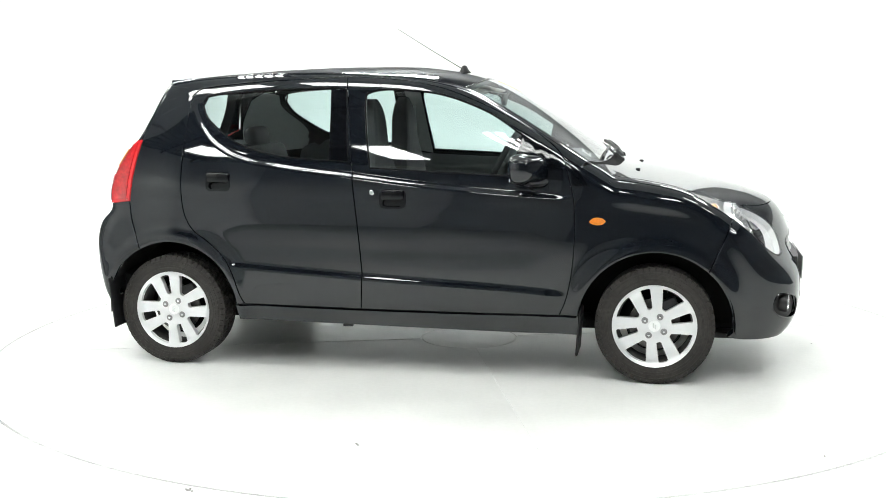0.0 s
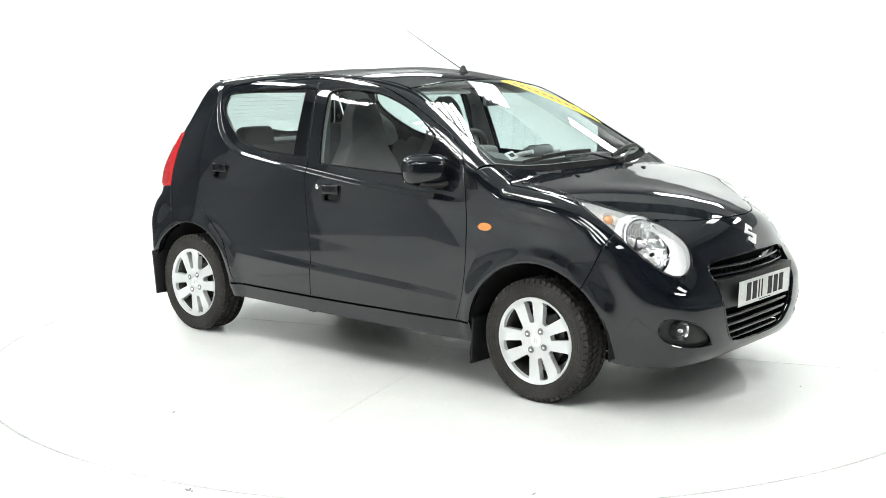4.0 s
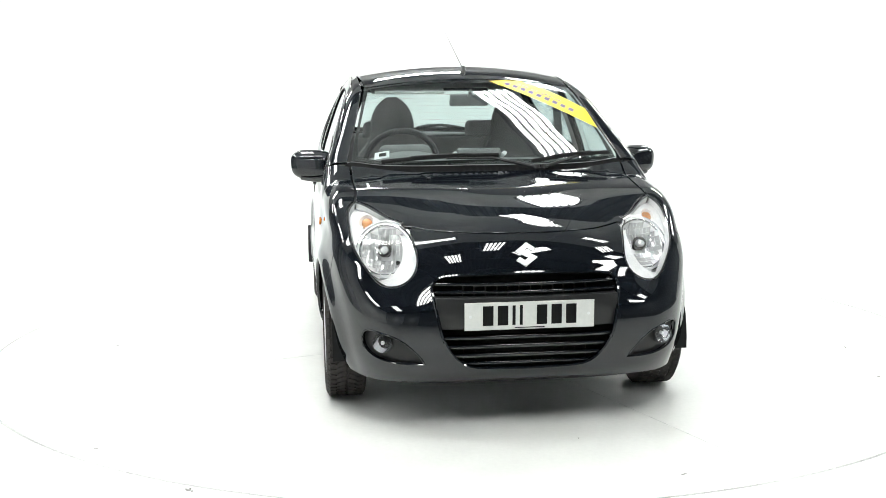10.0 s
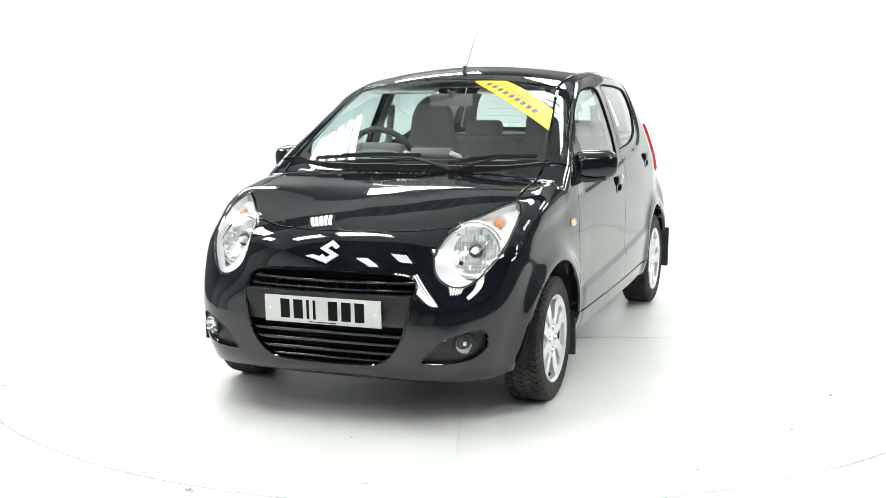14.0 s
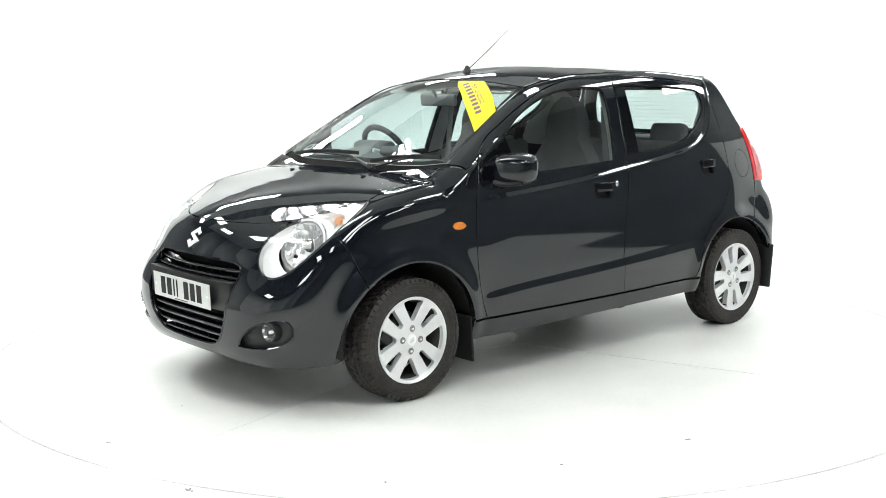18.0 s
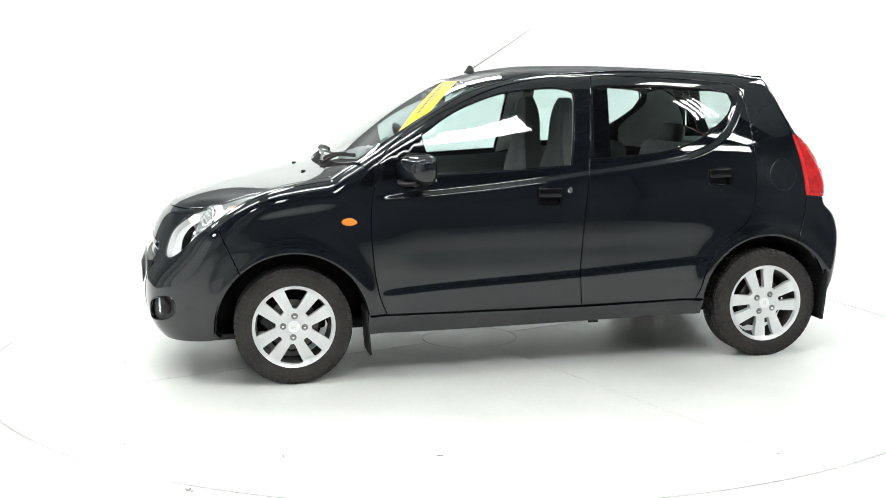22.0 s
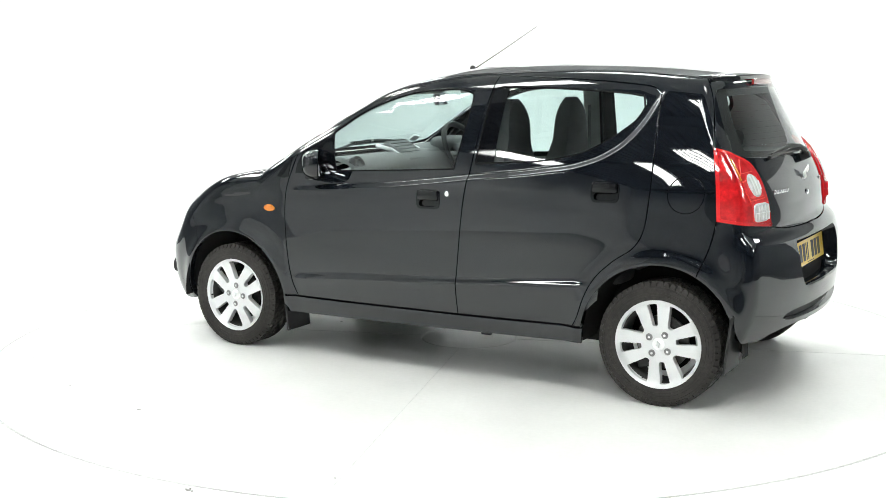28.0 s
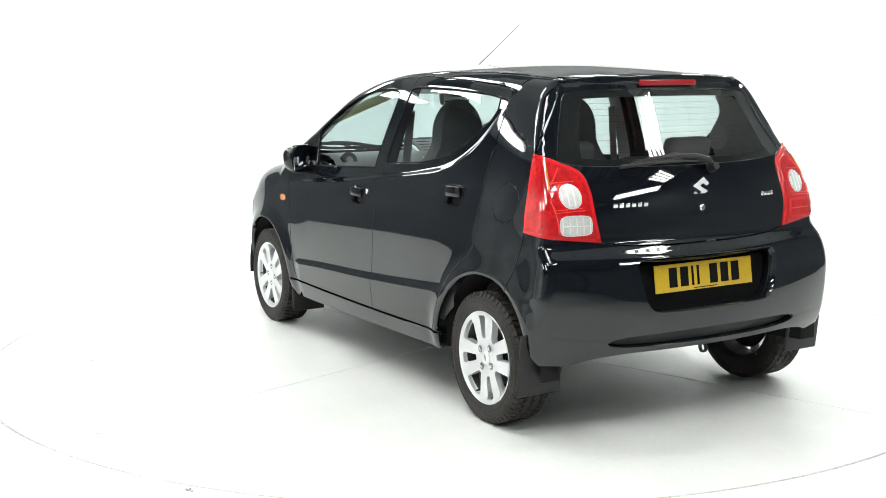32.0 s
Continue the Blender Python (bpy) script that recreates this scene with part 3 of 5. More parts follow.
tagged(shape("paint_flake", flake, SOOT, place=Matrix.Translation((-.97, -2.31 - .03, 0))), "small grey flake of dirt on the white floor", "debris")


# ---- the car ----
car = new("car")
tagged(car, "small black five-door hatchback with silver alloy wheels on the turntable", "car")
ARCHES = {"front": (1.18, .262, .352), "rear": (-1.177, .266, .346)}


def arch(which, a0, a1, n=14):
    """Points of a wheel arch's edge between two angles, 0 ahead and 90 up, as (x, z)."""
    x, z, r = ARCHES[which]
    return np.array([(x + r * math.cos(radians(a)), z + r * math.sin(radians(a))) for a in np.linspace(a0, a1, n)])


# Edges that neighbouring panels share, as points of the left half.
DOOR_FRONT = on_side(bend((.76, 1.03), (.775, .975), (.806, .853), (.814, .72), (.803, .533), (.778, .396), (.745, .31)))
B_GAP = on_side(bend((-.312, 1.415), (-.279, 1.234), (-.254, 1.024), (-.238, .895), (-.216, .709), (-.199, .52), (-.196, .46), (-.204, .31)))
DOOR_REAR = on_side(bend((-1.108, 1.325), (-1.116, 1.2), (-1.122, 1.05), (-1.122, .9), (-1.105, .76), (-1.06, .678), (-.975, .618), (-.893, .54), (-.848, .458), (-.815, .362), (-.79, .316)))
DOOR_TOP_F = on_side(bend((-.312, 1.415), (-.119, 1.404), (.033, 1.385), (.183, 1.352), (.331, 1.297), (.439, 1.248), (.546, 1.192), (.64, 1.141), (.724, 1.077), (.76, 1.03)))
DOOR_TOP_R = on_side(bend((-1.108, 1.325), (-1.08, 1.352), (-1.03, 1.366), (-.814, 1.388), (-.539, 1.404), (-.312, 1.415)))
ROOF_DITCH = on_top(bend((.262, .545), (.1, .548), (-.3, .55), (-.8, .53), (-1.1, .505), (-1.275, .48)))
SCREEN_SIDE = on_top(bend((.872, .655), (.7, .622), (.5, .582), (.262, .545)))
TAIL_LAMP_OUT = np.concatenate([on_side(bend((-1.362, 1.107), (-1.392, .957), (-1.408, .808)))])
TAIL_LAMP_IN = bend((-1.362, .652, 1.105), (-1.40, .622, 1.092), (-1.433, .592, 1.073), (-1.475, .528, 1.038), (-1.517, .508, .97), (-1.551, .506, .875), (-1.566, .488, .769))
TAIL_LAMP_LOW = bend((-1.566, .488, .769), (-1.525, .65, .788), (-1.409, .729, .808))
GATE_SIDE = bend((-1.275, .48, 1.388), (-1.315, .528, 1.306), (-1.345, .596, 1.198), (-1.362, .652, 1.105))
REAR_SEAM = on_side(bend((-1.408, .808), (-1.392, .72), (-1.366, .64), (-1.339, .5715)))
HOOD_SIDE = on_top(bend((.905, .645), (1.0, .643), (1.131, .638), (1.25, .641), (1.307, .648)))
HOOD_LAMP = on_top(bend((1.307, .648), (1.351, .604), (1.426, .553), (1.493, .505), (1.535, .46)))
HOOD_NOSE = on_top(bend((1.575, .434), (1.65, .325), (1.703, .205), (1.728, .1), (1.734, 0)))
LAMP_IN = bend((1.535, .46, .802), (1.575, .434, .784), (1.628, .422, .755), (1.687, .417, .714), (1.721, .421, .673), (1.741, .438, .631), (1.749, .468, .601), (1.747, .508, .583), (1.729, .553, .581), (1.697, .594, .602), (1.655, .628, .64), (1.609, .661, .688))
LAMP_OUT = bend((1.609, .661, .688), (1.557, .685, .734), (1.485, .696, .788), (1.414, .699, .834), (1.375, .694, .857), (1.332, .676, .879), (1.307, .648, .889))
NOSE_SEAM = np.concatenate([LAMP_OUT[9:10], on_side(bend((1.512, .742), (1.47, .645), (1.4155, .5236)))])


def whole(half):
    """A closed outline from its left half, which runs from the middle to the middle."""
    return np.concatenate([half, mirrored(half)])


def both(build):
    for flip in (False, True):
        build(flip)


SIDE_GLASS_F = on_side(np.concatenate([bend((.512, .953), (.545, 1.045), (.56, 1.14)), bend((.56, 1.14), (.422, 1.231), (.286, 1.291), (.15, 1.331), (.014, 1.347), (-.11, 1.352), (-.185, 1.34)),
                                       bend((-.185, 1.34), (-.207, 1.31), (-.19, 1.156), (-.163, .984)), bend((-.163, .984), (.16, .968), (.512, .953))]))
SIDE_GLASS_R = on_side(np.concatenate([bend((-.27, 1.012), (-.288, 1.2), (-.305, 1.352)), bend((-.305, 1.352), (-.395, 1.361), (-.668, 1.353), (-.947, 1.334), (-1.03, 1.32)),
                                       bend((-1.03, 1.32), (-1.047, 1.29), (-1.035, 1.25), (-1.004, 1.206), (-.9, 1.13), (-.784, 1.073), (-.592, 1.033), (-.27, 1.012))]))


# rows of points along the body's creases
CREASES = []
for off in (-.018, -.012, -.007, -.0025, .0025, .007, .012, .018):
    xs = np.concatenate([np.linspace(-1.1, -.9, 34), np.linspace(-.89, .82, 150)])
    rise = (SHOULDER(xs + .01) - SHOULDER(xs - .01)) / .02
    tall = np.sqrt(1 + rise * rise)
    CREASES.append(np.stack([xs - off * rise / tall, SHOULDER(xs) + off / tall], 1))
for off in (-.026, -.02, -.014, -.008, -.002, .004, .010, .016, .022):
    xs = np.linspace(-.9, .78, 145)
    CREASES.append(np.stack([xs, LEDGE(xs) + off], 1))
CREASES = on_side(np.concatenate(CREASES))


def rounded(x, z, wide, tall, r):
    """A rounded rectangle on the left flank."""
    rows = []
    for k, (cx, cz) in enumerate(((1, 1), (-1, 1), (-1, -1), (1, -1))):
        for a in np.linspace(k * math.pi / 2, (k + 1) * math.pi / 2, 7):
            rows.append((x + cx * (wide / 2 - r) + r * math.cos(a), z + cz * (tall / 2 - r) + r * math.sin(a)))
    return on_side(rows)


def flank(flip):
    side = "right" if flip else "left"
    # the fixed frame: windscreen pillar, roof rail and rear quarter in one pressing
    quarter = np.concatenate([SCREEN_SIDE, ROOF_DITCH, GATE_SIDE, TAIL_LAMP_OUT, REAR_SEAM, on_side(arch("rear", 118, 8, 30)), on_side([(-.84, .316)]), DOOR_REAR[::-1], DOOR_TOP_R, DOOR_TOP_F, on_side([(.785, 1.015), (.835, .995)])])
    cap = np.array([(-1.275 + .075 * math.cos(a), .912 + .076 * math.sin(a)) for a in np.linspace(0, 2 * math.pi, 40, endpoint=False)])
    cap = on_side(cap)
    panel("side_frame", quarter, PAINT, car, flip=flip, holes=() if flip else (cap,), step=.015, rows=CREASES)
    if not flip:
        panel("fuel_flap", cap, PAINT, car, "round black painted fuel flap", gap=.0015)
    wing = np.concatenate([on_side([(.785, 1.015)]), on_side([(.835, .995)]), HOOD_SIDE, LAMP_OUT[:8:-1], NOSE_SEAM, on_side(arch("front", 48, 178, 30)), on_side([(.83, .31), (.745, .31)]), DOOR_FRONT[::-1]])
    panel("front_wing", wing, PAINT, car, flip=flip, step=.014)
    door = np.concatenate([DOOR_TOP_F, DOOR_FRONT, on_side(bend((.745, .31), (.3, .309), (-.204, .31))), B_GAP[::-1]])
    d = panel("front_door", door, PAINT, car, flip=flip, holes=(SIDE_GLASS_F, rounded(-.043, .822, .1, .034, .014)), step=.013, rows=CREASES)
    g = panel("window_glass", SIDE_GLASS_F, BODY_GLASS, d, "clear side window", flip=flip, gap=-.004, lip=0, proud=-.007, step=.05)
    g.visible_shadow = False
    seal(SIDE_GLASS_F, d, flip)
    door = np.concatenate([DOOR_TOP_R, B_GAP, on_side(bend((-.204, .31), (-.5, .313), (-.79, .316))), DOOR_REAR[::-1]])
    r = panel("rear_door", door, PAINT, car, flip=flip, holes=(SIDE_GLASS_R, rounded(-.924, .892, .1, .034, .014)), step=.013, rows=CREASES)
    g = panel("window_glass", SIDE_GLASS_R, BODY_GLASS, r, "clear side window", flip=flip, gap=-.004, lip=0, proud=-.007, step=.05)
    g.visible_shadow = False
    seal(SIDE_GLASS_R, r, flip)
    post = on_side(np.concatenate([bend((-.268, 1.014), (-.288, 1.2), (-.303, 1.35)), bend((-.303, 1.35), (-.385, 1.358)), bend((-.385, 1.358), (-.374, 1.2), (-.366, 1.02)), bend((-.366, 1.02), (-.268, 1.014))]))
    panel("window_post", post, GLOSS_BLACK, r, "black post at the front of the rear window", flip=flip, lip=0, proud=-.003, gap=.001)
    patch = on_side(np.concatenate([bend((.56, 1.125), (.512, .955)), bend((.512, .955), (.64, .945), (.757, .935)), bend((.757, .935), (.75, .985), (.728, 1.035)), bend((.728, 1.035), (.65, 1.088), (.56, 1.125))]))
    panel("mirror_patch", patch, GLOSS_BLACK, d, "black plastic corner piece under the mirror", flip=flip, proud=.003, lip=.006, gap=0)
    patch = on_side(np.concatenate([bend((.79, 1.005), (.80, .915)), bend((.80, .915), (.83, .91), (.868, .915)), bend((.868, .915), (.835, .965), (.79, 1.005))]))
    panel("corner_piece", patch, GLOSS_BLACK, car, "black plastic triangle behind the bonnet", flip=flip, proud=.003, lip=.006, gap=0)
    sill = np.concatenate([on_side(bend((.835, .305), (.3, .303), (-.3, .305), (-.84, .311))), on_side([(-.83, .235)]), on_side(bend((-.83, .235), (-.2, .226), (.4, .217), (.84, .214)))])
    panel("sill", sill, PAINT, car, flip=flip, step=.03, lip=.03)
    # dark inner shell that closes the joints
    shell = np.concatenate([on_side(np.concatenate([bend((.85, .985), (.757, 1.03), (.4, 1.25), (.2, 1.335), (-.3, 1.4), (-.8, 1.38), (-1.1, 1.34), (-1.25, 1.3), (-1.36, 1.1), (-1.4, .95), (-1.41, .7), (-1.44, .55)), arch("rear", 140, 8, 20)])),
                            on_side(np.concatenate([bend((-.83, .25), (.84, .23)), arch("front", 178, 28, 20)])), on_side(bend((1.53, .6), (1.57, .66), (1.4, .74), (1.2, .8), (.95, .88), (.85, .985)))])
    panel("inner_shell", shell, DARK, car, "dark inner body shell", flip=flip, holes=(SIDE_GLASS_F, SIDE_GLASS_R), step=.05, gap=.004, lip=0, proud=-.016)
    # arch liners
    for which in ("front", "rear"):
        x, z, r_ = ARCHES[which]
        bm = bmesh.new()
        rows = [[bm.verts.new((x + (r_ + .012) * math.cos(a), y, z + (r_ + .012) * math.sin(a))) for y in (.45 if which == "front" or a < radians(150) else .66, .765 - (.02 if which == "rear" else 0))] for a in np.linspace(radians(-4), radians(184), 25)]
        for a, b in zip(rows, rows[1:]):
            bm.faces.new((a[0], b[0], b[1], a[1]))
        hub = bm.verts.new((x, .45, z))
        for a, b in zip(rows, rows[1:]):
            bm.faces.new((a[0], b[0], hub))
        shape("arch_liner", flip_y(bm) if flip else bm, DARK, car, "dark wheel arch liner")
    # indicator
    lamp = on_side([(.916 + .036 * math.cos(a), .752 + .016 * math.sin(a)) for a in np.linspace(0, 2 * math.pi, 28, endpoint=False)])
    panel("side_indicator", lamp, ORANGE, car, "orange oval indicator lamp", flip=flip, proud=.006, lip=.006, gap=0, bulge=.004, step=.01)
    # handles
    for name, door_, cx, cz, tilt in (("front", d, -.043, .842, -1.5), ("rear", r, -.924, .912, 1.5)):
        y = float(on_side([(cx, cz)])[0, 1])
        s = -1 if flip else 1
        m = Matrix.Translation(Vector((cx, s * y, cz)) - AXIS) @ pose(0, 0, 0, 0, tilt, 0)
        opening = rounded(cx, cz - .02, .1, .034, .014)
        panel("handle_frame", rounded(cx, cz, .126, .09, .024), GLOSS_BLACK, door_, "black door handle surround", flip=flip, holes=(opening,), proud=.003, lip=.006, gap=0, step=.008, bulge=.004)
        panel("handle_cup", rounded(cx, cz - .02, .104, .038, .014), GLOSS_BLACK, door_, "black recess under the handle", flip=flip, proud=-.013, lip=0, gap=0, step=.02)
        grip = block(.114, .014, .046, (0, s * .004, .019), .0065)
        shape("handle", grip, GLOSS_BLACK, door_, place=m)
    y = float(on_side([(-.144, .871)])[0, 1])
    lock = lathe([(0, .006), (.009, .006), (.0125, .003), (.0125, -.004)], 20, Matrix.Translation(Vector((-.144, (-1 if flip else 1) * y, .871)) - AXIS) @ pose(0, 0, 0, 90 if flip else -90, 0, 0))
    shape("door_lock", lock, CHROME, d, "round chrome door lock", place=Matrix())
    # mirror
    s = -1 if flip else 1
    m = Matrix.Translation(Vector((.60, s * .812, .98)) - AXIS)
    bm = bmesh.new()
    bmesh.ops.create_uvsphere(bm, u_segments=28, v_segments=18, radius=1)
    for v in bm.verts:
        c = v.co
        x, y, z = (math.copysign(abs(k) ** .62, k) for k in c)
        x = x * .06 if x > 0 else max(x * .06, -.028)
        v.co = (x, y * .115 * (1 - .1 * max(x, 0) / .06) + .006 * z, z * .074 * (1 - .22 * max(x, 0) / .06) + .008)
    bm.transform(Matrix.Rotation(radians(30), 4, "Z"))
    mirror = shape("door_mirror", flip_y(bm) if flip else bm, PAINT, car, "black painted door mirror", place=m, flat_above=60)
    face = block(.006, .195, .114, (-.027, 0, .008), .0028)
    face.transform(Matrix.Rotation(radians(30), 4, "Z") @ Matrix.Rotation(radians(7), 4, "Y"))
    shape("mirror_glass", flip_y(face) if flip else face, MIRROR, mirror, "silver mirror glass", place=Matrix())
    shape("mirror_foot", pipe([(.07, s * -.06, -.05), (.06, s * -.03, -.058), (.03, s * .0, -.058), (0, s * .05, -.052)], .022, 10, flat=.6), TRIM_SATIN, mirror, "black plastic mirror foot", place=Matrix())


def seal(outline, parent, flip):
    p = shrunk_path(outline, 0)
    pts = [Vector(q) - AXIS if not flip else Vector((q[0], -q[1], q[2])) - AXIS for q in p]
    shape("window_seal", pipe(pts, .005, 6, closed=True), COWL, parent, "black rubber window seal", place=Matrix())


def shrunk_path(outline, by):
    fro, to = CHARTS["tube"][1], CHARTS["tube"][0]
    p = to(even(fro(np.asarray(outline)), .03))
    return p - slope(p) * .004


both(flank)

# roof, bonnet, glass
half = np.concatenate([on_top(bend((.302, 0), (.296, .2), (.284, .4), (.262, .538))), ROOF_DITCH * [1, 1, 1] - [0, .012, 0], on_top(bend((-1.275, .468), (-1.318, .3), (-1.335, .15), (-1.34, 0)))])
panel("roof", whole(half), PAINT, car, step=.04)
half = np.concatenate([on_top(bend((.998, 0), (.988, .25), (.96, .45), (.9, .64))), HOOD_SIDE, HOOD_LAMP, LAMP_IN[1:6], HOOD_NOSE])
panel("bonnet", whole(half), PAINT, car, step=.035)
half = np.concatenate([on_top(bend((.955, 0), (.945, .3), (.915, .5), (.862, .64))), SCREEN_SIDE[2:] - [0, .008, 0], on_top(bend((.262, .538), (.284, .4), (.296, .2), (.302, 0)))])
SCREEN = whole(half)
windscreen = panel("windscreen", SCREEN, BODY_GLASS, car, "clear windscreen", gap=.003, lip=0, proud=-.004, step=.05)
windscreen.visible_shadow = False
inner = np.concatenate([on_top(bend((.92, 0), (.91, .3), (.882, .5), (.83, .60))), on_top(bend((.83, .60), (.7, .588), (.5, .55), (.30, .51))), on_top(bend((.30, .51), (.322, .35), (.332, .2), (.336, 0)))])
panel("screen_border", SCREEN, INK, windscreen, "black printed border of the windscreen", holes=(whole(inner),), gap=.004, lip=0, proud=-.008, step=.05)
half = np.concatenate([on_top(bend((1.006, 0), (.996, .25), (.966, .45), (.905, .655))), on_top(bend((.905, .655), (.872, .66))), on_top(bend((.862, .64), (.915, .5), (.945, .3), (.955, 0)))])
panel("cowl", whole(half), COWL, car, "black plastic cowl under the windscreen", proud=-.012, gap=-.004, lip=.03)

# nose
half = np.concatenate([HOOD_NOSE[::-1], LAMP_IN[7:], LAMP_OUT[1:9], NOSE_SEAM, on_side(arch("front", 48, -4, 12)), bend((1.525, .74, .215), (1.60, .70, .2), (1.70, .60, .195), (1.79, .38, .2), (1.815, .2, .205), (1.822, 0, .205))])
half[:, 1] = np.maximum(half[:, 1], 0)
GRILLE = whole(on_nose(bend((0, .642), (.19, .636), (.31, .628), (.36, .615), (.38, .585), (.374, .534), (.348, .403), (.315, .33), (.262, .277), (.19, .257), (0, .25))))
FOG = on_nose(bend((.412, .281), (.44, .322), (.505, .378), (.576, .404), (.628, .413), (.647, .4), (.653, .37), (.645, .335), (.61, .303), (.55, .285), (.47, .279), (.414, .2805)))
bumper = panel("front_bumper", whole(half), PAINT, car, "black front bumper and nose", chart="nose", holes=(GRILLE, FOG, mirrored(FOG)), step=.015, lip=.03)
panel("grille_back", GRILLE, DARK, bumper, "dark grille opening", chart="nose", proud=-.07, gap=-.03, lip=0, step=.05)


def nose_bar(name, z, half_width, tall, deep, inset, mat, label):
    """A bar across the grille that follows the nose."""
    ys = np.linspace(-half_width, half_width, 25)
    p = on_nose([(y, z) for y in ys]) - np.array(AXIS)
    bm = bmesh.new()
    rows = []
    for q in p:
        x = q[0] - inset
        rows.append([bm.verts.new((x - dx, q[1], q[2] + dz)) for dx, dz in ((deep, -tall / 2), (.002, -tall / 2), (0, -tall / 2 + min(.003, tall * .3)), (0, tall / 2 - min(.003, tall * .3)), (.002, tall / 2), (deep, tall / 2))])
    for a, b in zip(rows, rows[1:]):
        for k in range(5):
            bm.faces.new((a[k], b[k], b[k + 1], a[k + 1]))
    bm.faces.new(rows[0])
    bm.faces.new(rows[-1][::-1])
    return shape(name, bm, mat, bumper, label, place=Matrix())


nose_bar("grille_bar", .485, .366, .125, .05, .006, TRIM_SATIN, "wide satin black bar behind the number plate")
for z, w, t in ((.592, .366, .012), (.562, .366, .01), (.386, .334, .012), (.349, .316, .012), (.312, .292, .012), (.279, .25, .01)):
    nose_bar("grille_slat", z, w, t, .04, .014, PAINT, "glossy black grille slat")
for k in range(12):
    y = -.25 + k * .5 / 11
    shape("grille_rib", block(.03, .004, .30, (1.775, y, .44)), TRIM, bumper, place=Matrix.Translation(-AXIS))
ring = shrunk(even(nose_from(GRILLE), .02), .001)
shape("grille_frame", pipe([Vector(q) - AXIS for q in nose_to(ring) - slope(nose_to(ring)) * .004], .007, 6, closed=True), PAINT, bumper, "glossy black frame of the grille", place=Matrix())


def number_plate(parent, centre, tilt, face, front):
    """A plate whose characters are plain bars."""
    s = 1 if front else -1
    m = Matrix.Translation(Vector(centre) - AXIS) @ pose(0, 0, 0, 0, tilt, 0 if front else 180)
    plate = shape("number_plate", block(.004, .52, .111, (0, 0, 0), .0015), face, parent, "white front number plate" if front else "yellow rear number plate", place=m)
    widths = (.042, .042, .012, .012, None, .042, .042, .042)
    total = sum(w or .022 for w in widths) + .017 * 7
    y = -total / 2
    for w in widths:
        if w:
            shape("character_bar", block(.001, w, .079, (.0026, y + w / 2, .002)), INK, plate, place=Matrix())
        y += (w or .022) + .017
    shape("maker_bar", block(.001, .12, .0035, (.0026, 0, -.048)), INK, plate, place=Matrix())
    for k in (-1, 1):
        shape("plate_screw", lathe([(0, .003), (.006, .002), (.006, 0)], 12, pose(.002, k * .237, 0, 0, 90, 0)), PAPER if front else PLATE_YELLOW, plate, place=Matrix())


number_plate(car, (1.876, 0, .477), 2, PLATE_WHITE, True)


def badge(parent, m, size, label):
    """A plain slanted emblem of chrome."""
    half = ((-.45, .12), (.05, .5), (.42, .24), (.27, .12), (.07, .26), (-.1, .14))
    pts = half + tuple((-x, -z) for x, z in half)
    bm = bmesh.new()
    lo = [bm.verts.new((0, x * size * .95, z * size)) for x, z in pts]
    hi = [bm.verts.new((.006, x * size * .9, z * size * .95)) for x, z in pts]
    bm.faces.new(hi)
    for k in range(12):
        bm.faces.new((lo[k], lo[(k + 1) % 12], hi[(k + 1) % 12], hi[k]))
    return shape("badge", bm, SILVER_PLASTIC, parent, label, place=m, smooth=False)


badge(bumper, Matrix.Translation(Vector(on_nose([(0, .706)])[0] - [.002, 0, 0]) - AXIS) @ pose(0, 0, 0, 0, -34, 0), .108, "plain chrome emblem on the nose")


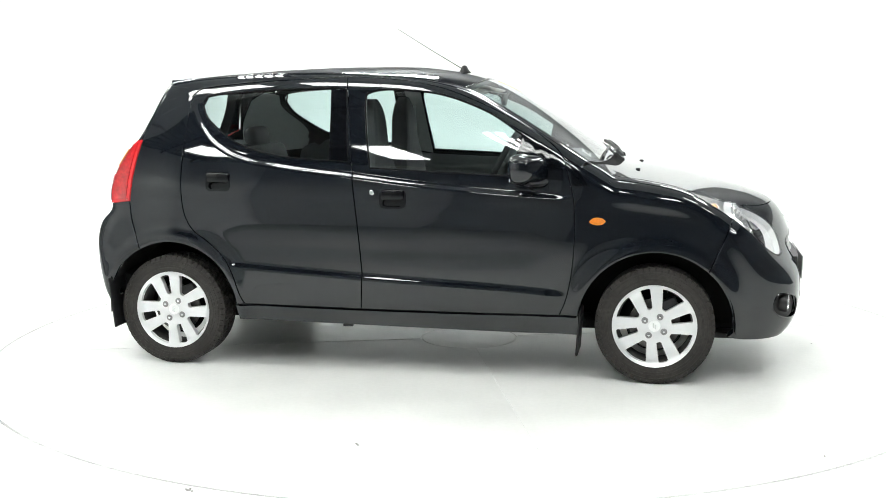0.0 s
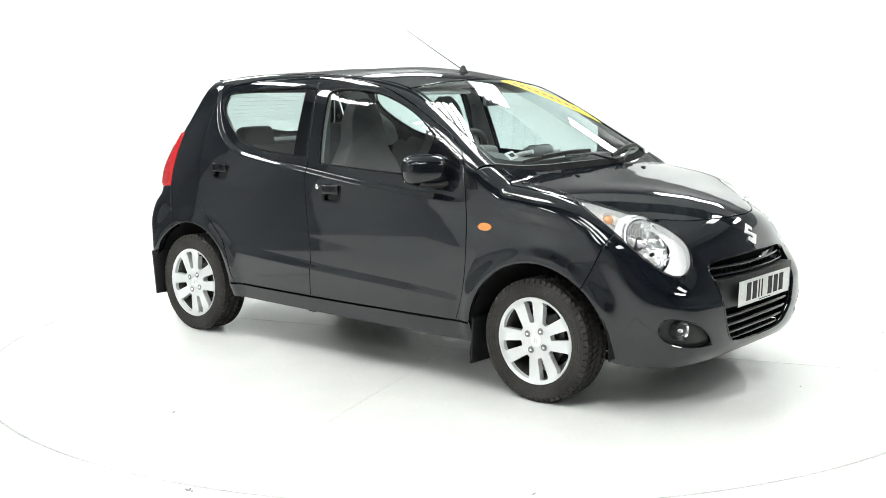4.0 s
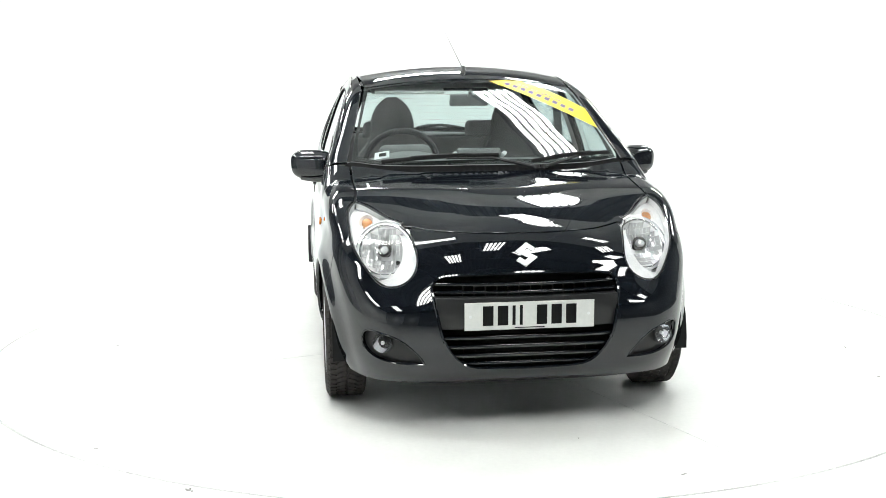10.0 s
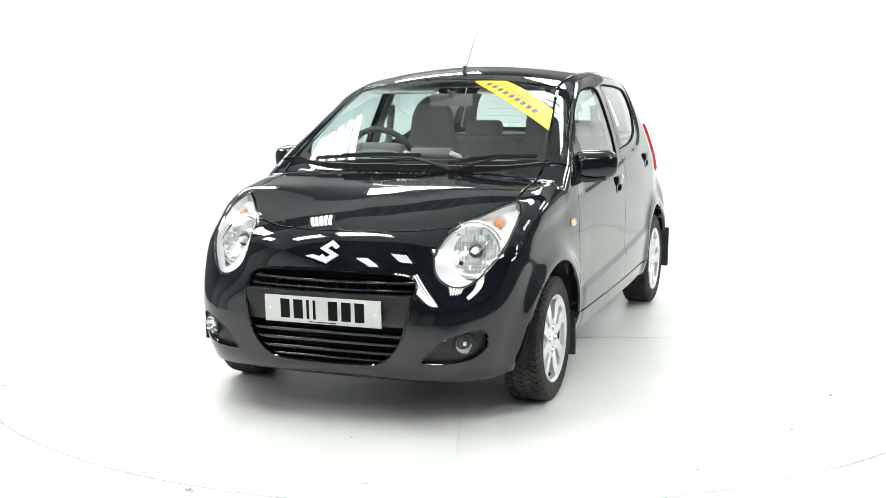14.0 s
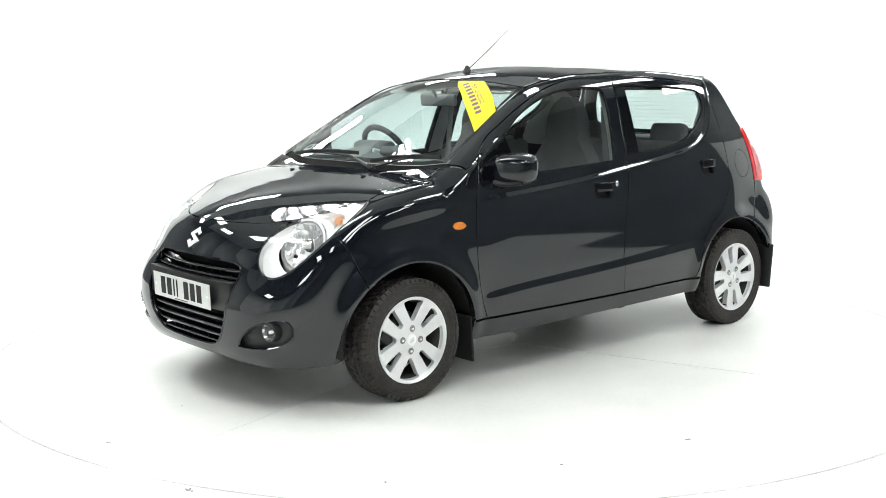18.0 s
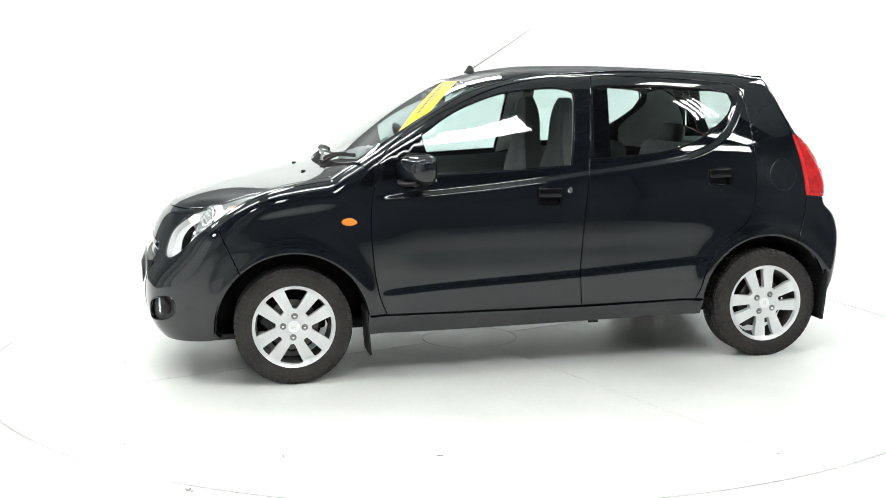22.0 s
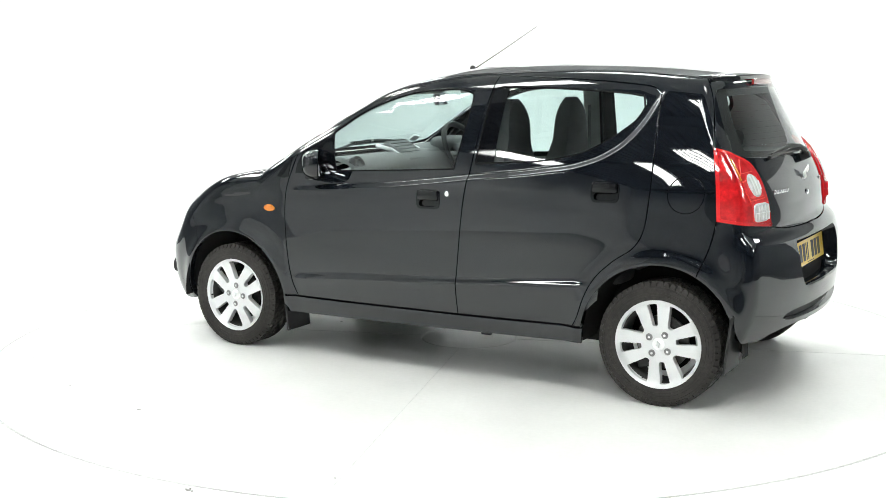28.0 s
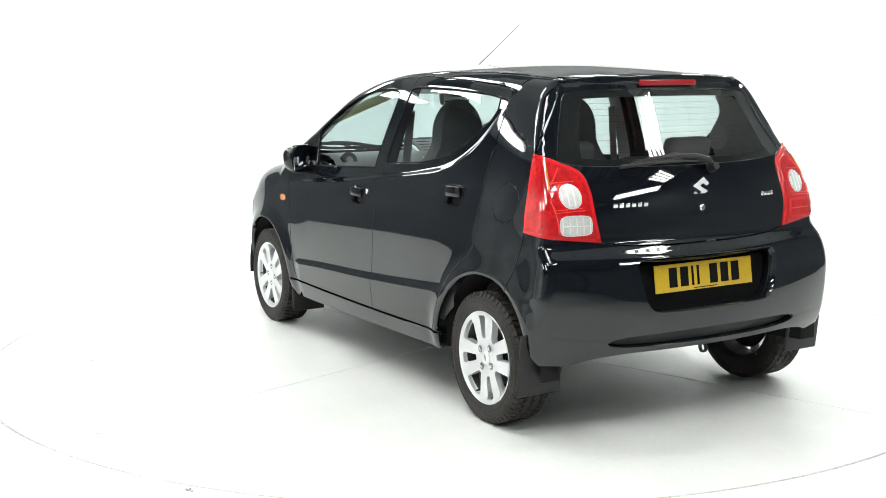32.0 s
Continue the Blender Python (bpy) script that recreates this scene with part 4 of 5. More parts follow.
def nose_side(flip):
    s = -1 if flip else 1
    out = mirrored(FOG) if flip else FOG
    panel("fog_lamp_pocket", out, TRIM, bumper, "black plastic fog lamp surround", chart="nose", proud=-.02, gap=-.004, lip=0)
    ring = nose_to(shrunk(even(nose_from(out), .02), 0))
    shape("pocket_rim", pipe([Vector(q) - AXIS for q in ring - slope(ring) * .003], .004, 6, closed=True), PAINT, bumper, place=Matrix())
    m = Matrix.Translation(Vector((1.778, s * .575, .362)) - AXIS) @ pose(0, 0, 0, 0, 90, s * 14)
    shape("fog_lamp", lathe([(.037, .006), (.039, .009), (.042, .006), (.043, -.03)], 28), TRIM, bumper, "round fog lamp", place=m)
    shape("fog_bowl", lathe([(.0, -.03), (.02, -.022), (.034, .0), (.037, .006)], 28), CHROME, bumper, "mirrored fog lamp bowl", place=m)
    lens = shape("fog_lens", lathe([(0, .012), (.02, .011), (.036, .004)], 24), LENS, bumper, place=m)
    lens.visible_shadow = False
    shape("fog_bulb", lathe([(0, .002), (.007, 0), (.008, -.02)], 12), SILVER_PLASTIC, bumper, place=m)
    # headlamp
    lamp = np.concatenate([LAMP_IN, LAMP_OUT, HOOD_LAMP])
    aim = Matrix.Translation(Vector((1.579, s * .541, .706)) - AXIS) @ pose(0, 0, 0, 0, 64, s * 14) @ Matrix.Scale(1.1, 4)
    hole = np.array([(aim @ Vector((.094 * math.cos(a), .094 * math.sin(a), 0))) + AXIS for a in np.linspace(0, 2 * math.pi, 40, endpoint=False)])
    hole[:, 1] = np.abs(hole[:, 1])
    head = panel("headlamp", lamp, LAMP_CHROME, car, "headlamp with bright chrome bowl under a clear lens", chart="nose", holes=(hole,), flip=flip, proud=-.034, gap=.004, lip=0, step=.014)
    v, f, n = skin(lamp, "nose", step=.025, gap=.004, lip=.045, proud=-.003, flip=flip)
    keep = [t for t in f if len(t) == 4]
    link("lamp_wall", v - np.array(AXIS), keep, LAMP_CHROME, head, "silver inner edge of the lamp", n)
    lens = panel("lamp_lens", lamp, LENS, head, "clear lamp lens", chart="nose", flip=flip, gap=.0025, lip=.006, proud=.002, step=.025, bulge=.006)
    lens.visible_shadow = False
    rim = nose_to(shrunk(even(nose_from(lamp), .012), .003))
    shape("lamp_edge", pipe([Vector((q[0], s * q[1], q[2])) - AXIS for q in rim - slope(rim) * .004], .003, 6, closed=True), TRIM, head, "thin dark seal round the lamp", place=Matrix())
    bowl = shape("lamp_bowl", lathe([(.012, -.052), (.03, -.048), (.055, -.037), (.078, -.021), (.09, -.006), (.097, .004), (.101, .002), (.114, -.006), (.13, -.03)], 48), BOWL, head, "round mirrored lamp bowl", place=aim)
    ahead = Matrix.Translation(Vector((1.578, s * .545, .704)) - AXIS) @ pose(0, 0, 0, 0, 84, s * 4)
    shape("bulb_cap", lathe([(0, .006), (.009, .004), (.013, -.002), (.014, -.012), (.014, -.04)], 20), SILVER_PLASTIC, head, "bright bulb cap", place=ahead)
    depth = curve((0, -.052), (.03, -.047), (.055, -.036), (.078, -.02), (.09, -.005))
    facets = bmesh.new()
    random.seed(31)
    wide, tall = .0135, .019
    for i in range(-6, 7):
        for j in range(-5, 6):
            x, y = j * tall, i * wide
            if not .024 < math.hypot(x, y) < .084:
                continue
            tip, side = random.uniform(-.35, .25), random.uniform(-.3, .3)
            corners = []
            for dx, dy in ((-.47, -.47), (-.47, 0), (-.47, .47), (.47, .47), (.47, 0), (.47, -.47)):
                px, py = x + dx * tall, y + dy * wide
                corners.append(facets.verts.new((px, py, float(depth(min(.09, math.hypot(px, py)))) + .005 + tip * dx * tall + side * dy * wide - (.0018 if dy == 0 else 0))))
            facets.faces.new((corners[0], corners[1], corners[4], corners[5]))
            facets.faces.new((corners[1], corners[2], corners[3], corners[4]))
    shape("bowl_facets", facets, LAMP_FACET, head, "small mirrored facets of the lamp bowl", place=aim, flat_above=50)
    shape("lamp_step", lathe([(.106, -.006), (.109, .002), (.1125, .001), (.114, -.012)], 48), CHROME, head, "second bright ring round the bowl", place=aim)
    shape("bulb_ring", lathe([(.018, -.03), (.022, -.022), (.028, -.024), (.03, -.03)], 24), STEEL, head, "dark ring round the bulb", place=ahead)
    shape("lamp_ring", lathe([(.092, -.004), (.0955, .004), (.099, .004), (.101, -.004)], 48), CHROME, head, "bright ring round the bowl", place=aim)
    shape("lamp_screw", lathe([(0, .004), (.008, .002), (.009, -.02)], 12, Matrix.Translation((.042, s * -.045, -.024))), DARK, head, place=aim)
    m = Matrix.Translation(Vector((1.442, s * .609, .806)) - AXIS) @ pose(0, 0, 0, 0, 52, s * 25) @ Matrix.Scale(.8, 4)
    shape("turn_signal", lathe([(0, .012), (.016, .009), (.026, -.002), (.028, -.012)], 20), SIGNAL, head, "orange turn signal bulb", place=m)
    shape("signal_bowl", lathe([(.028, -.012), (.036, .0), (.04, .006)], 24), REFLECTOR, head, place=m)
    for k in range(3):
        p = nose_to(np.array([nose_from(np.array([[1.50 + .05 * k, .63 - .03 * k, .80 - .035 * k]]))[0]]))
        q = p - slope(p) * .03
        shape("lamp_rib", block(.05, .012, .006, (0, 0, 0), .002, pose(0, 0, 0, 0, 30, s * -35)), CHROME, head, place=Matrix.Translation(Vector((q[0, 0], s * q[0, 1], q[0, 2])) - AXIS))


both(nose_side)
half = on_nose(np.concatenate([bend((0, .215), (.2, .214), (.42, .21), (.52, .205)), bend((.52, .205), (.53, .18), (.5, .155)), bend((.5, .155), (.3, .15), (0, .15))]))
panel("front_lip", whole(half), TRIM, car, "dark lip under the front bumper", chart="nose", proud=-.03, gap=0, lip=.02, step=.03)
shape("front_valance", block(.25, 1.1, .03, (1.50, 0, .19), .01), TRIM, car, "dark valance under the front bumper")

# tail
half = np.concatenate([bend((-1.342, 0, 1.386), (-1.338, .2, 1.386), (-1.318, .36, 1.386), (-1.285, .475, 1.38)), GATE_SIDE[2:], TAIL_LAMP_IN, bend((-1.566, .488, .769), (-1.592, .36, .752), (-1.605, .15, .745), (-1.61, 0, .745))])
half[:, 1] = np.maximum(half[:, 1], 0)
REAR_WINDOW = whole(on_tail(np.concatenate([bend((0, 1.352), (.25, 1.35), (.455, 1.343)), bend((.455, 1.343), (.49, 1.33), (.53, 1.24), (.58, 1.12), (.592, 1.09), (.575, 1.076), (.5, 1.062), (.25, 1.052), (0, 1.05))])))
tailgate = panel("tailgate", whole(half), PAINT, car, "black tailgate with a wide rear window", chart="tail", holes=(REAR_WINDOW,), step=.025)
g = panel("rear_window", REAR_WINDOW, REAR_GLASS, tailgate, "tinted rear window", chart="tail", gap=-.004, lip=0, proud=-.003, step=.05)
g.visible_shadow = False
clear = whole(on_tail(np.concatenate([bend((0, 1.325), (.25, 1.323), (.41, 1.318)), bend((.41, 1.318), (.455, 1.23), (.49, 1.11), (.47, 1.09), (.25, 1.08), (0, 1.078))])))
panel("window_border", REAR_WINDOW, INK, tailgate, "black printed border of the rear window", chart="tail", holes=(clear,), gap=.001, lip=0, proud=-.007, step=.05)
for k in range(9):
    z = 1.105 + .024 * k
    p = on_tail([(y, z) for y in np.linspace(-.42, .42, 13)]) + [.008, 0, 0]
    shape("heater_wire", pipe([Vector(q) - AXIS for q in p], .0004, 4), RED_DEEP, tailgate, place=Matrix())
# spoiler lip with the high brake lamp
bm = bmesh.new()
rows = []
for y in np.linspace(-.455, .455, 25):
    x = -1.335 + .26 * y * y
    z = float(on_top([(x + .06, y)])[0, 2])
    e = .75 - .6 * abs(y / .455) ** 4
    rows.append([bm.verts.new(q) for q in ((x + .06, y, z + .002), (x + .0, y, z + .001), (x - .032 * e, y, z - .006), (x - .036 * e, y, z - .012), (x - .034 * e, y, z - .03), (x - .02 * e, y, z - .034), (x + .02, y, z - .03))])
for a, b in zip(rows, rows[1:]):
    for k in range(6):
        bm.faces.new((a[k], b[k], b[k + 1], a[k + 1]))
bm.faces.new(rows[0])
bm.faces.new(rows[-1][::-1])
shape("spoiler", bm, PAINT, tailgate, "black spoiler lip over the rear window", place=Matrix.Translation(-AXIS))
shape("brake_lamp", block(.012, .3, .024, (-1.372, 0, 1.377), .004), RED_DEEP, tailgate, "red high brake lamp", place=Matrix.Translation(-AXIS))
bm = pipe([(-1.552, -.085, 1.04), (-1.562, -.06, 1.066), (-1.553, 0, 1.083), (-1.535, .1, 1.09), (-1.522, .2, 1.078), (-1.51, .30, 1.062)], .013, 8, ends=(1.25, .5))
pipe([(-1.515, .36, 1.052), (-1.527, .2, 1.064), (-1.537, .06, 1.068), (-1.541, -.02, 1.066)], .009, 6, bm)
lathe([(0, .035), (.016, .033), (.02, 0), (.02, -.02)], 16, Matrix.Translation((-1.55, -.085, 1.032)) @ pose(0, 0, 0, 0, -70, 0), bm)
shape("rear_wiper", bm, TRIM_SATIN, tailgate, "black rear wiper with a curved arm", place=Matrix.Translation(-AXIS))
badge(tailgate, Matrix.Translation(Vector((-1.58, 0, .955)) - AXIS) @ pose(0, 0, 0, 0, 16, 180), .098, "plain chrome emblem on the tailgate")
shape("gate_lock", lathe([(0, .006), (.01, .005), (.014, 0)], 16), CHROME, tailgate, "round chrome lock", place=Matrix.Translation(Vector((-1.597, 0, .878)) - AXIS) @ pose(0, 0, 0, 0, -85, 0))
for y, z, w, count in ((.345, .905, .165, 6), (-.395, .91, .085, 4)):
    for k in range(count):
        yk = y - (k - (count - 1) / 2) * w / count
        p = on_tail([(yk, z)])[0]
        place = Matrix.Translation(Vector(p) - AXIS) @ pose(0, 0, 0, 0, 8, 180 - math.degrees(2 * .18 * yk))
        shape("lettering_bar", block(.005, w / count * .72, .021, (0, 0, 0), .0015), CHROME, tailgate, "plain chrome bar in place of a letter", place=place)
shape("gate_grip", block(.02, .05, .012, (-1.613, -.03, .742), .003), TRIM, tailgate, "black tailgate grip", place=Matrix.Translation(-AXIS))

half = np.concatenate([bend((-1.61, 0, .745), (-1.605, .15, .745), (-1.592, .36, .752), (-1.566, .488, .769)), TAIL_LAMP_LOW, REAR_SEAM, on_side(arch("rear", 121, 138, 6)), on_side(bend((-1.447, .485), (-1.47, .44), (-1.505, .37), (-1.53, .305))), bend((-1.53, .655, .30), (-1.545, .62, .297), (-1.575, .55, .318), (-1.61, .414, .333), (-1.64, .2, .336), (-1.65, 0, .337))])
half[:, 1] = np.maximum(half[:, 1], 0)
RECESS = whole(on_tail(bend((0, .7), (.3, .697), (.355, .69), (.362, .66), (.345, .566), (.315, .51), (.27, .494), (.15, .492), (0, .492))))
VENT = whole(on_tail(bend((0, .41), (.3, .405), (.43, .40), (.5, .385), (.45, .368), (.3, .362), (0, .362))))
STEP_ROWS = tail_to(np.array([(u, z) for z in np.arange(.69, .80, .009) for u in np.arange(-.95, .951, .012)]))
tail_bumper = panel("rear_bumper", whole(half), PAINT, car, "black rear bumper", chart="tail", holes=(RECESS, VENT), step=.015, lip=.075, rows=STEP_ROWS)
panel("plate_recess", RECESS, COWL, tail_bumper, "recess for the number plate", chart="tail", proud=-.072, gap=-.006, lip=0)
panel("bumper_vent", VENT, TRIM, tail_bumper, "dark groove along the rear bumper", chart="tail", proud=-.03, gap=-.01, lip=0)
number_plate(car, (-1.617, 0, .608), -8, PLATE_YELLOW, False)
shape("tow_eye", lathe([(.014, -.006), (.022, -.006), (.022, .006), (.014, .006)], 16, Matrix.Translation((-1.60, -.02, .30)) @ pose(0, 0, 0, 90, 0, 0), closed=True), TRIM, car, "dark towing eye")


def tail_side(flip):
    s = -1 if flip else 1
    out = np.concatenate([TAIL_LAMP_IN, TAIL_LAMP_LOW, TAIL_LAMP_OUT[::-1]])
    lamp = panel("tail_lamp", out, RED, car, "tall red tail lamp", chart="tail", flip=flip, proud=.006, lip=.03, gap=.001, bulge=.004, step=.02)
    panel("lamp_back", out, DARK, lamp, "dark back of the tail lamp", chart="tail", flip=flip, proud=-.04, lip=0, gap=-.02, step=.05)
    panel("lamp_chamber", out, RED_CHAMBER, lamp, "deeper red inner chamber inside a bright red border", chart="tail", flip=flip, proud=.0115, lip=.004, gap=.014, step=.02, bulge=.002)
    for name, hw, hh, cy, cz, mat, label in (("reversing_lamp", .045, .046, .60, .945, LAMP_WHITE, "round clear lamp"), ("lower_lamp", .066, .037, .594, .838, RED if flip else LAMP_WHITE, "square red lamp" if flip else "square clear lamp")):
        ring_ = []
        for a in np.linspace(0, 2 * math.pi, 32, endpoint=False):
            e = 1.0 if name == "reversing_lamp" else .45
            ring_.append((cy + hw * math.copysign(abs(math.cos(a)) ** e, math.cos(a)), cz + hh * math.copysign(abs(math.sin(a)) ** e, math.sin(a))))
        wide_ = on_tail([(cy + (y - cy) * 1.1, cz + (z - cz) * 1.1) for y, z in ring_])
        panel("lamp_ring", wide_, RED, lamp, "raised red ring round the clear lamp", chart="tail", flip=flip, proud=.0148, lip=.004, gap=0, step=.02)
        panel(name, on_tail(ring_), mat, lamp, label, chart="tail", flip=flip, proud=.016, lip=.008, gap=0, step=.015, bulge=.003)
    def bar(name, a, b, radius, mat, out_, n=7):
        p = on_tail([(a[0] + (b[0] - a[0]) * t, a[1] + (b[1] - a[1]) * t) for t in np.linspace(0, 1, n)])
        p = p + slope(p) * out_
        shape(name, pipe([Vector((q[0], s * q[1], q[2])) - AXIS for q in p], radius, 5), mat, lamp, place=Matrix())

    for k in range(9):
        y = .538 + .014 * k
        bar("lamp_flute", (y, .808), (y, .868), .0026, RED if flip else LAMP_WHITE if k % 2 else REFLECTOR, .0187)
    bar("lamp_flute", (.532, .838), (.657, .838), .003, RED_BRIGHT if flip else REFLECTOR, .0193)
    bar("amber_strip", (.672, .97), (.652, 1.055), .0035, ORANGE, .0138)
    bar("bright_rib", (.61, 1.05), (.665, .985), .003, RED_BRIGHT, .0142)
    bar("bright_rib", (.66, .815), (.678, .93), .003, RED_BRIGHT, .0138)
    for z, y0, y1 in ((.893, .55, .672), (.902, .56, .674), (.968, .645, .675), (1.0, .57, .668)):
        bar("bright_rib", (y0, z), (y1, z - .006), .0026, RED_BRIGHT, .0138)
    for k in range(7):
        y = .564 + .012 * k
        reach = math.sqrt(max(.04 ** 2 - (y - .6) ** 2, 0))
        bar("lens_flute", (y, .945 - reach), (y, .945 + reach), .0032, LAMP_WHITE if k % 2 else REFLECTOR, .018)


both(tail_side)


# ---- wheels ----
def tyre_mesh():
    r = .2725
    base = lathe([(.186, -.07), (.19, -.078), (.205, -.083), (.232, -.086), (.252, -.0815), (.261, -.0715), (.2645, -.05), (.265, 0), (.2645, .05), (.261, .0715), (.252, .0815), (.232, .086), (.205, .083), (.19, .078), (.186, .07)], 96)
    for ring_r, h in ((.214, .0845), (.226, .0853), (.243, .0845)):
        lathe([(ring_r - .0015, h - .0004), (ring_r, h + .0014), (ring_r + .0015, h - .0004)], 96, None, base)
        lathe([(ring_r - .0015, -h + .0004), (ring_r, -h - .0014), (ring_r + .0015, -h + .0004)], 96, None, base)
    count = 58
    for row, (h, wide, slant) in enumerate(((-.057, .027, .2), (-.02, .036, -.5), (.02, .036, .5), (.057, .027, -.2))):
        for k in range(count):
            a = 2 * math.pi * (k + .5 * (row % 2)) / count
            m = Matrix.Rotation(a, 4, "Z") @ Matrix.Translation((r - .0065, 0, h)) @ Matrix.Rotation(slant, 4, "X")
            block(.012, .0225, wide, (0, 0, 0), turn=m, bm=base)
    for sgn in (-1, 1):
        for k in range(count):
            a = 2 * math.pi * (k + .25) / count
            m = Matrix.Rotation(a, 4, "Z") @ Matrix.Translation((.2605, 0, sgn * .0745)) @ Matrix.Rotation(sgn * radians(-58), 4, "Y")
            block(.007, .0215, .022, (0, 0, 0), turn=m, bm=base)
    return base


def rim_face():
    """The spoked face: a disc with eight windows, domed, with thick edges."""
    ring = np.array([(.187 * math.cos(a), .187 * math.sin(a)) for a in np.linspace(0, 2 * math.pi, 96, endpoint=False)])
    holes = []
    for k in range(8):
        near, far, slim, broad = ((.082, .1785, .010, .055), (.078, .1755, .0115, .0225))[k % 2]
        pts = [(math.sqrt(far * far - (t * broad) ** 2) - .003 * t ** 6, t * broad) for t in np.linspace(-1, 1, 9)]
        pts += [(near + .003 * t * t, t * slim) for t in np.linspace(1, -1, 5)]
        c, s = math.cos(math.pi / 4 * k), math.sin(math.pi / 4 * k)
        holes.append(even(np.array([(x * c - y * s, x * s + y * c) for x, y in pts]), .007))
    uv, tris = cut(ring, holes, .0115)
    r = np.hypot(*uv.T)
    h = curve((0, .067), (.03, .067), (.06, .0655), (.1, .0675), (.14, .066), (.166, .067), (.18, .074), (.187, .079))(r)
    v = [(a, b, c) for (a, b), c in zip(uv, h)]
    faces = []
    for a, b, c in tris:
        area = (uv[b][0] - uv[a][0]) * (uv[c][1] - uv[a][1]) - (uv[b][1] - uv[a][1]) * (uv[c][0] - uv[a][0])
        faces.append((a, b, c) if area > 0 else (a, c, b))
    sides = {}
    for t in faces:
        for i in range(3):
            e = (t[i], t[(i + 1) % 3])
            sides[tuple(sorted(e))] = None if tuple(sorted(e)) in sides else e
    ids = {}
    for e in [e for e in sides.values() if e]:
        for k in e:
            if k not in ids:
                ids[k] = len(v)
                x, y, z = v[k]
                s = 1.0
                v.append((x * s, y * s, z - .004))
                v.append((x * s, y * s, z - .03))
        faces += [(e[1], e[0], ids[e[0]], ids[e[1]]), (ids[e[1]], ids[e[0]], ids[e[0]] + 1, ids[e[1]] + 1)]
    bm = bmesh.new()
    vs = [bm.verts.new(q) for q in v]
    for f in faces:
        bm.faces.new([vs[i] for i in f])
    return bm


def wheel_parts(wheel):
    shape("tyre", tyre_mesh(), RUBBER, wheel, "black tyre with a blocky tread", place=Matrix(), flat_above=35)
    shape("rim", rim_face(), ALLOY, wheel, "silver eight-spoke alloy rim", place=Matrix(), flat_above=38)
    shape("rim_barrel", lathe([(.187, .0785), (.1915, .081), (.1935, .078), (.192, .07), (.183, .064), (.176, .052)], 72), ALLOY, wheel, "silver lip of the rim", place=Matrix())
    # The wheel's inner shade is put into this barrel's colour.
    shape("inner_barrel", lathe([(.176, .052), (.170, .046), (.165, .0), (.17, -.06), (.186, -.075)], 72), BARREL, wheel, "inner barrel of the rim, coloured dark for the shade inside", place=Matrix())
    shape("brake_disc", lathe([(.045, .034), (.06, .034), (.06, .018), (.118, .018), (.118, .006), (.06, .006)], 48), STEEL, wheel, "worn steel brake disc", place=Matrix())
    shape("brake_back", lathe([(0, -.02), (.135, -.02)], 40), DARK, wheel, "dark backing plate", place=Matrix())
    shape("brake_caliper", block(.05, .1, .05, (.105, 0, .015), .01, Matrix.Rotation(.9, 4, "Z")), TRIM, wheel, place=Matrix())
    shape("centre_cap", lathe([(0, .071), (.022, .0705), (.027, .069), (.028, .064)], 28), SILVER_PLASTIC, wheel, "plain silver centre cap", place=Matrix())
    shape("cap_bar", block(.022, .005, .0015, (0, .005, .0715), turn=Matrix.Rotation(.5, 4, "Z"), bm=block(.022, .005, .0015, (0, -.005, .0715), turn=Matrix.Rotation(.5, 4, "Z"))), CHROME, wheel, place=Matrix())
    for k in range(4):
        a = math.pi / 2 * k
        at = Matrix.Translation((.05 * math.cos(a), .05 * math.sin(a), .058))
        shape("nut_well", lathe([(.0155, .0112), (.014, .0105), (.0135, .01), (.0, .0095)], 18, at), ALLOY_DARK, wheel, place=Matrix())
        shape("wheel_nut", lathe([(0, .017), (.006, .016), (.0085, .012), (.009, .0)], 6, at), CHROME, wheel, "chrome wheel nut", place=Matrix())
    shape("valve", lathe([(0, .02), (.003, .02), (.0035, 0)], 8, Matrix.Translation((.165, .03, .055))), TRIM, wheel, place=Matrix())


first = None
for x, s, spin in ((1.18, 1, -5), (-1.18, 1, 56), (1.18, -1, 60), (-1.18, -1, 60)):
    m = Matrix.Translation(Vector((x, s * .702, .271)) - AXIS) @ pose(0, 0, 0, -90 * s, 0, 0) @ Matrix.Rotation(radians(spin), 4, "Z")
    if first is None:
        first = new("wheel")
        first.parent = car
        first.matrix_basis = m
        first["label"] = "wheel with a black tyre and a silver alloy rim"
        wheel_parts(first)
    else:
        copy_thing(first, m)

# mud flaps
for s in (1, -1):
    for x0, x1, z0, z1, lean in ((.84, .825, .33, .115, -4), (-1.478, -1.503, .43, .178, 6)):
        bm = block(.012, .19 if x0 > 0 else .2, z0 - z1, ((x0 + x1) / 2, s * (.69 if x0 > 0 else .718), (z0 + z1) / 2), .008, Matrix.Rotation(radians(-lean), 4, "Y"))
        shape("mud_flap", bm, FLAP, car, "black rubber mud flap")

# underside
shape("floor_pan", block(2.0, 1.2, .05, (0, 0, .235), .02), DARK, car, "dark underside of the car")
shape("engine_tray", block(.7, .9, .06, (1.35, 0, .215), .02), DARK, car, "dark engine undertray")
shape("fuel_tank", block(.5, .8, .1, (-.55, .1, .24), .04), DARK, car, "dark fuel tank under the floor")
shape("rear_axle", pipe([(-1.18, -.66, .27), (-1.10, -.3, .25), (-1.10, .3, .25), (-1.18, .66, .27)], .035, 10), TRIM, car, "dark rear axle beam")
shape("front_axle", pipe([(1.18, -.66, .27), (1.15, 0, .25), (1.18, .66, .27)], .03, 10), TRIM, car, "dark front drive shaft")
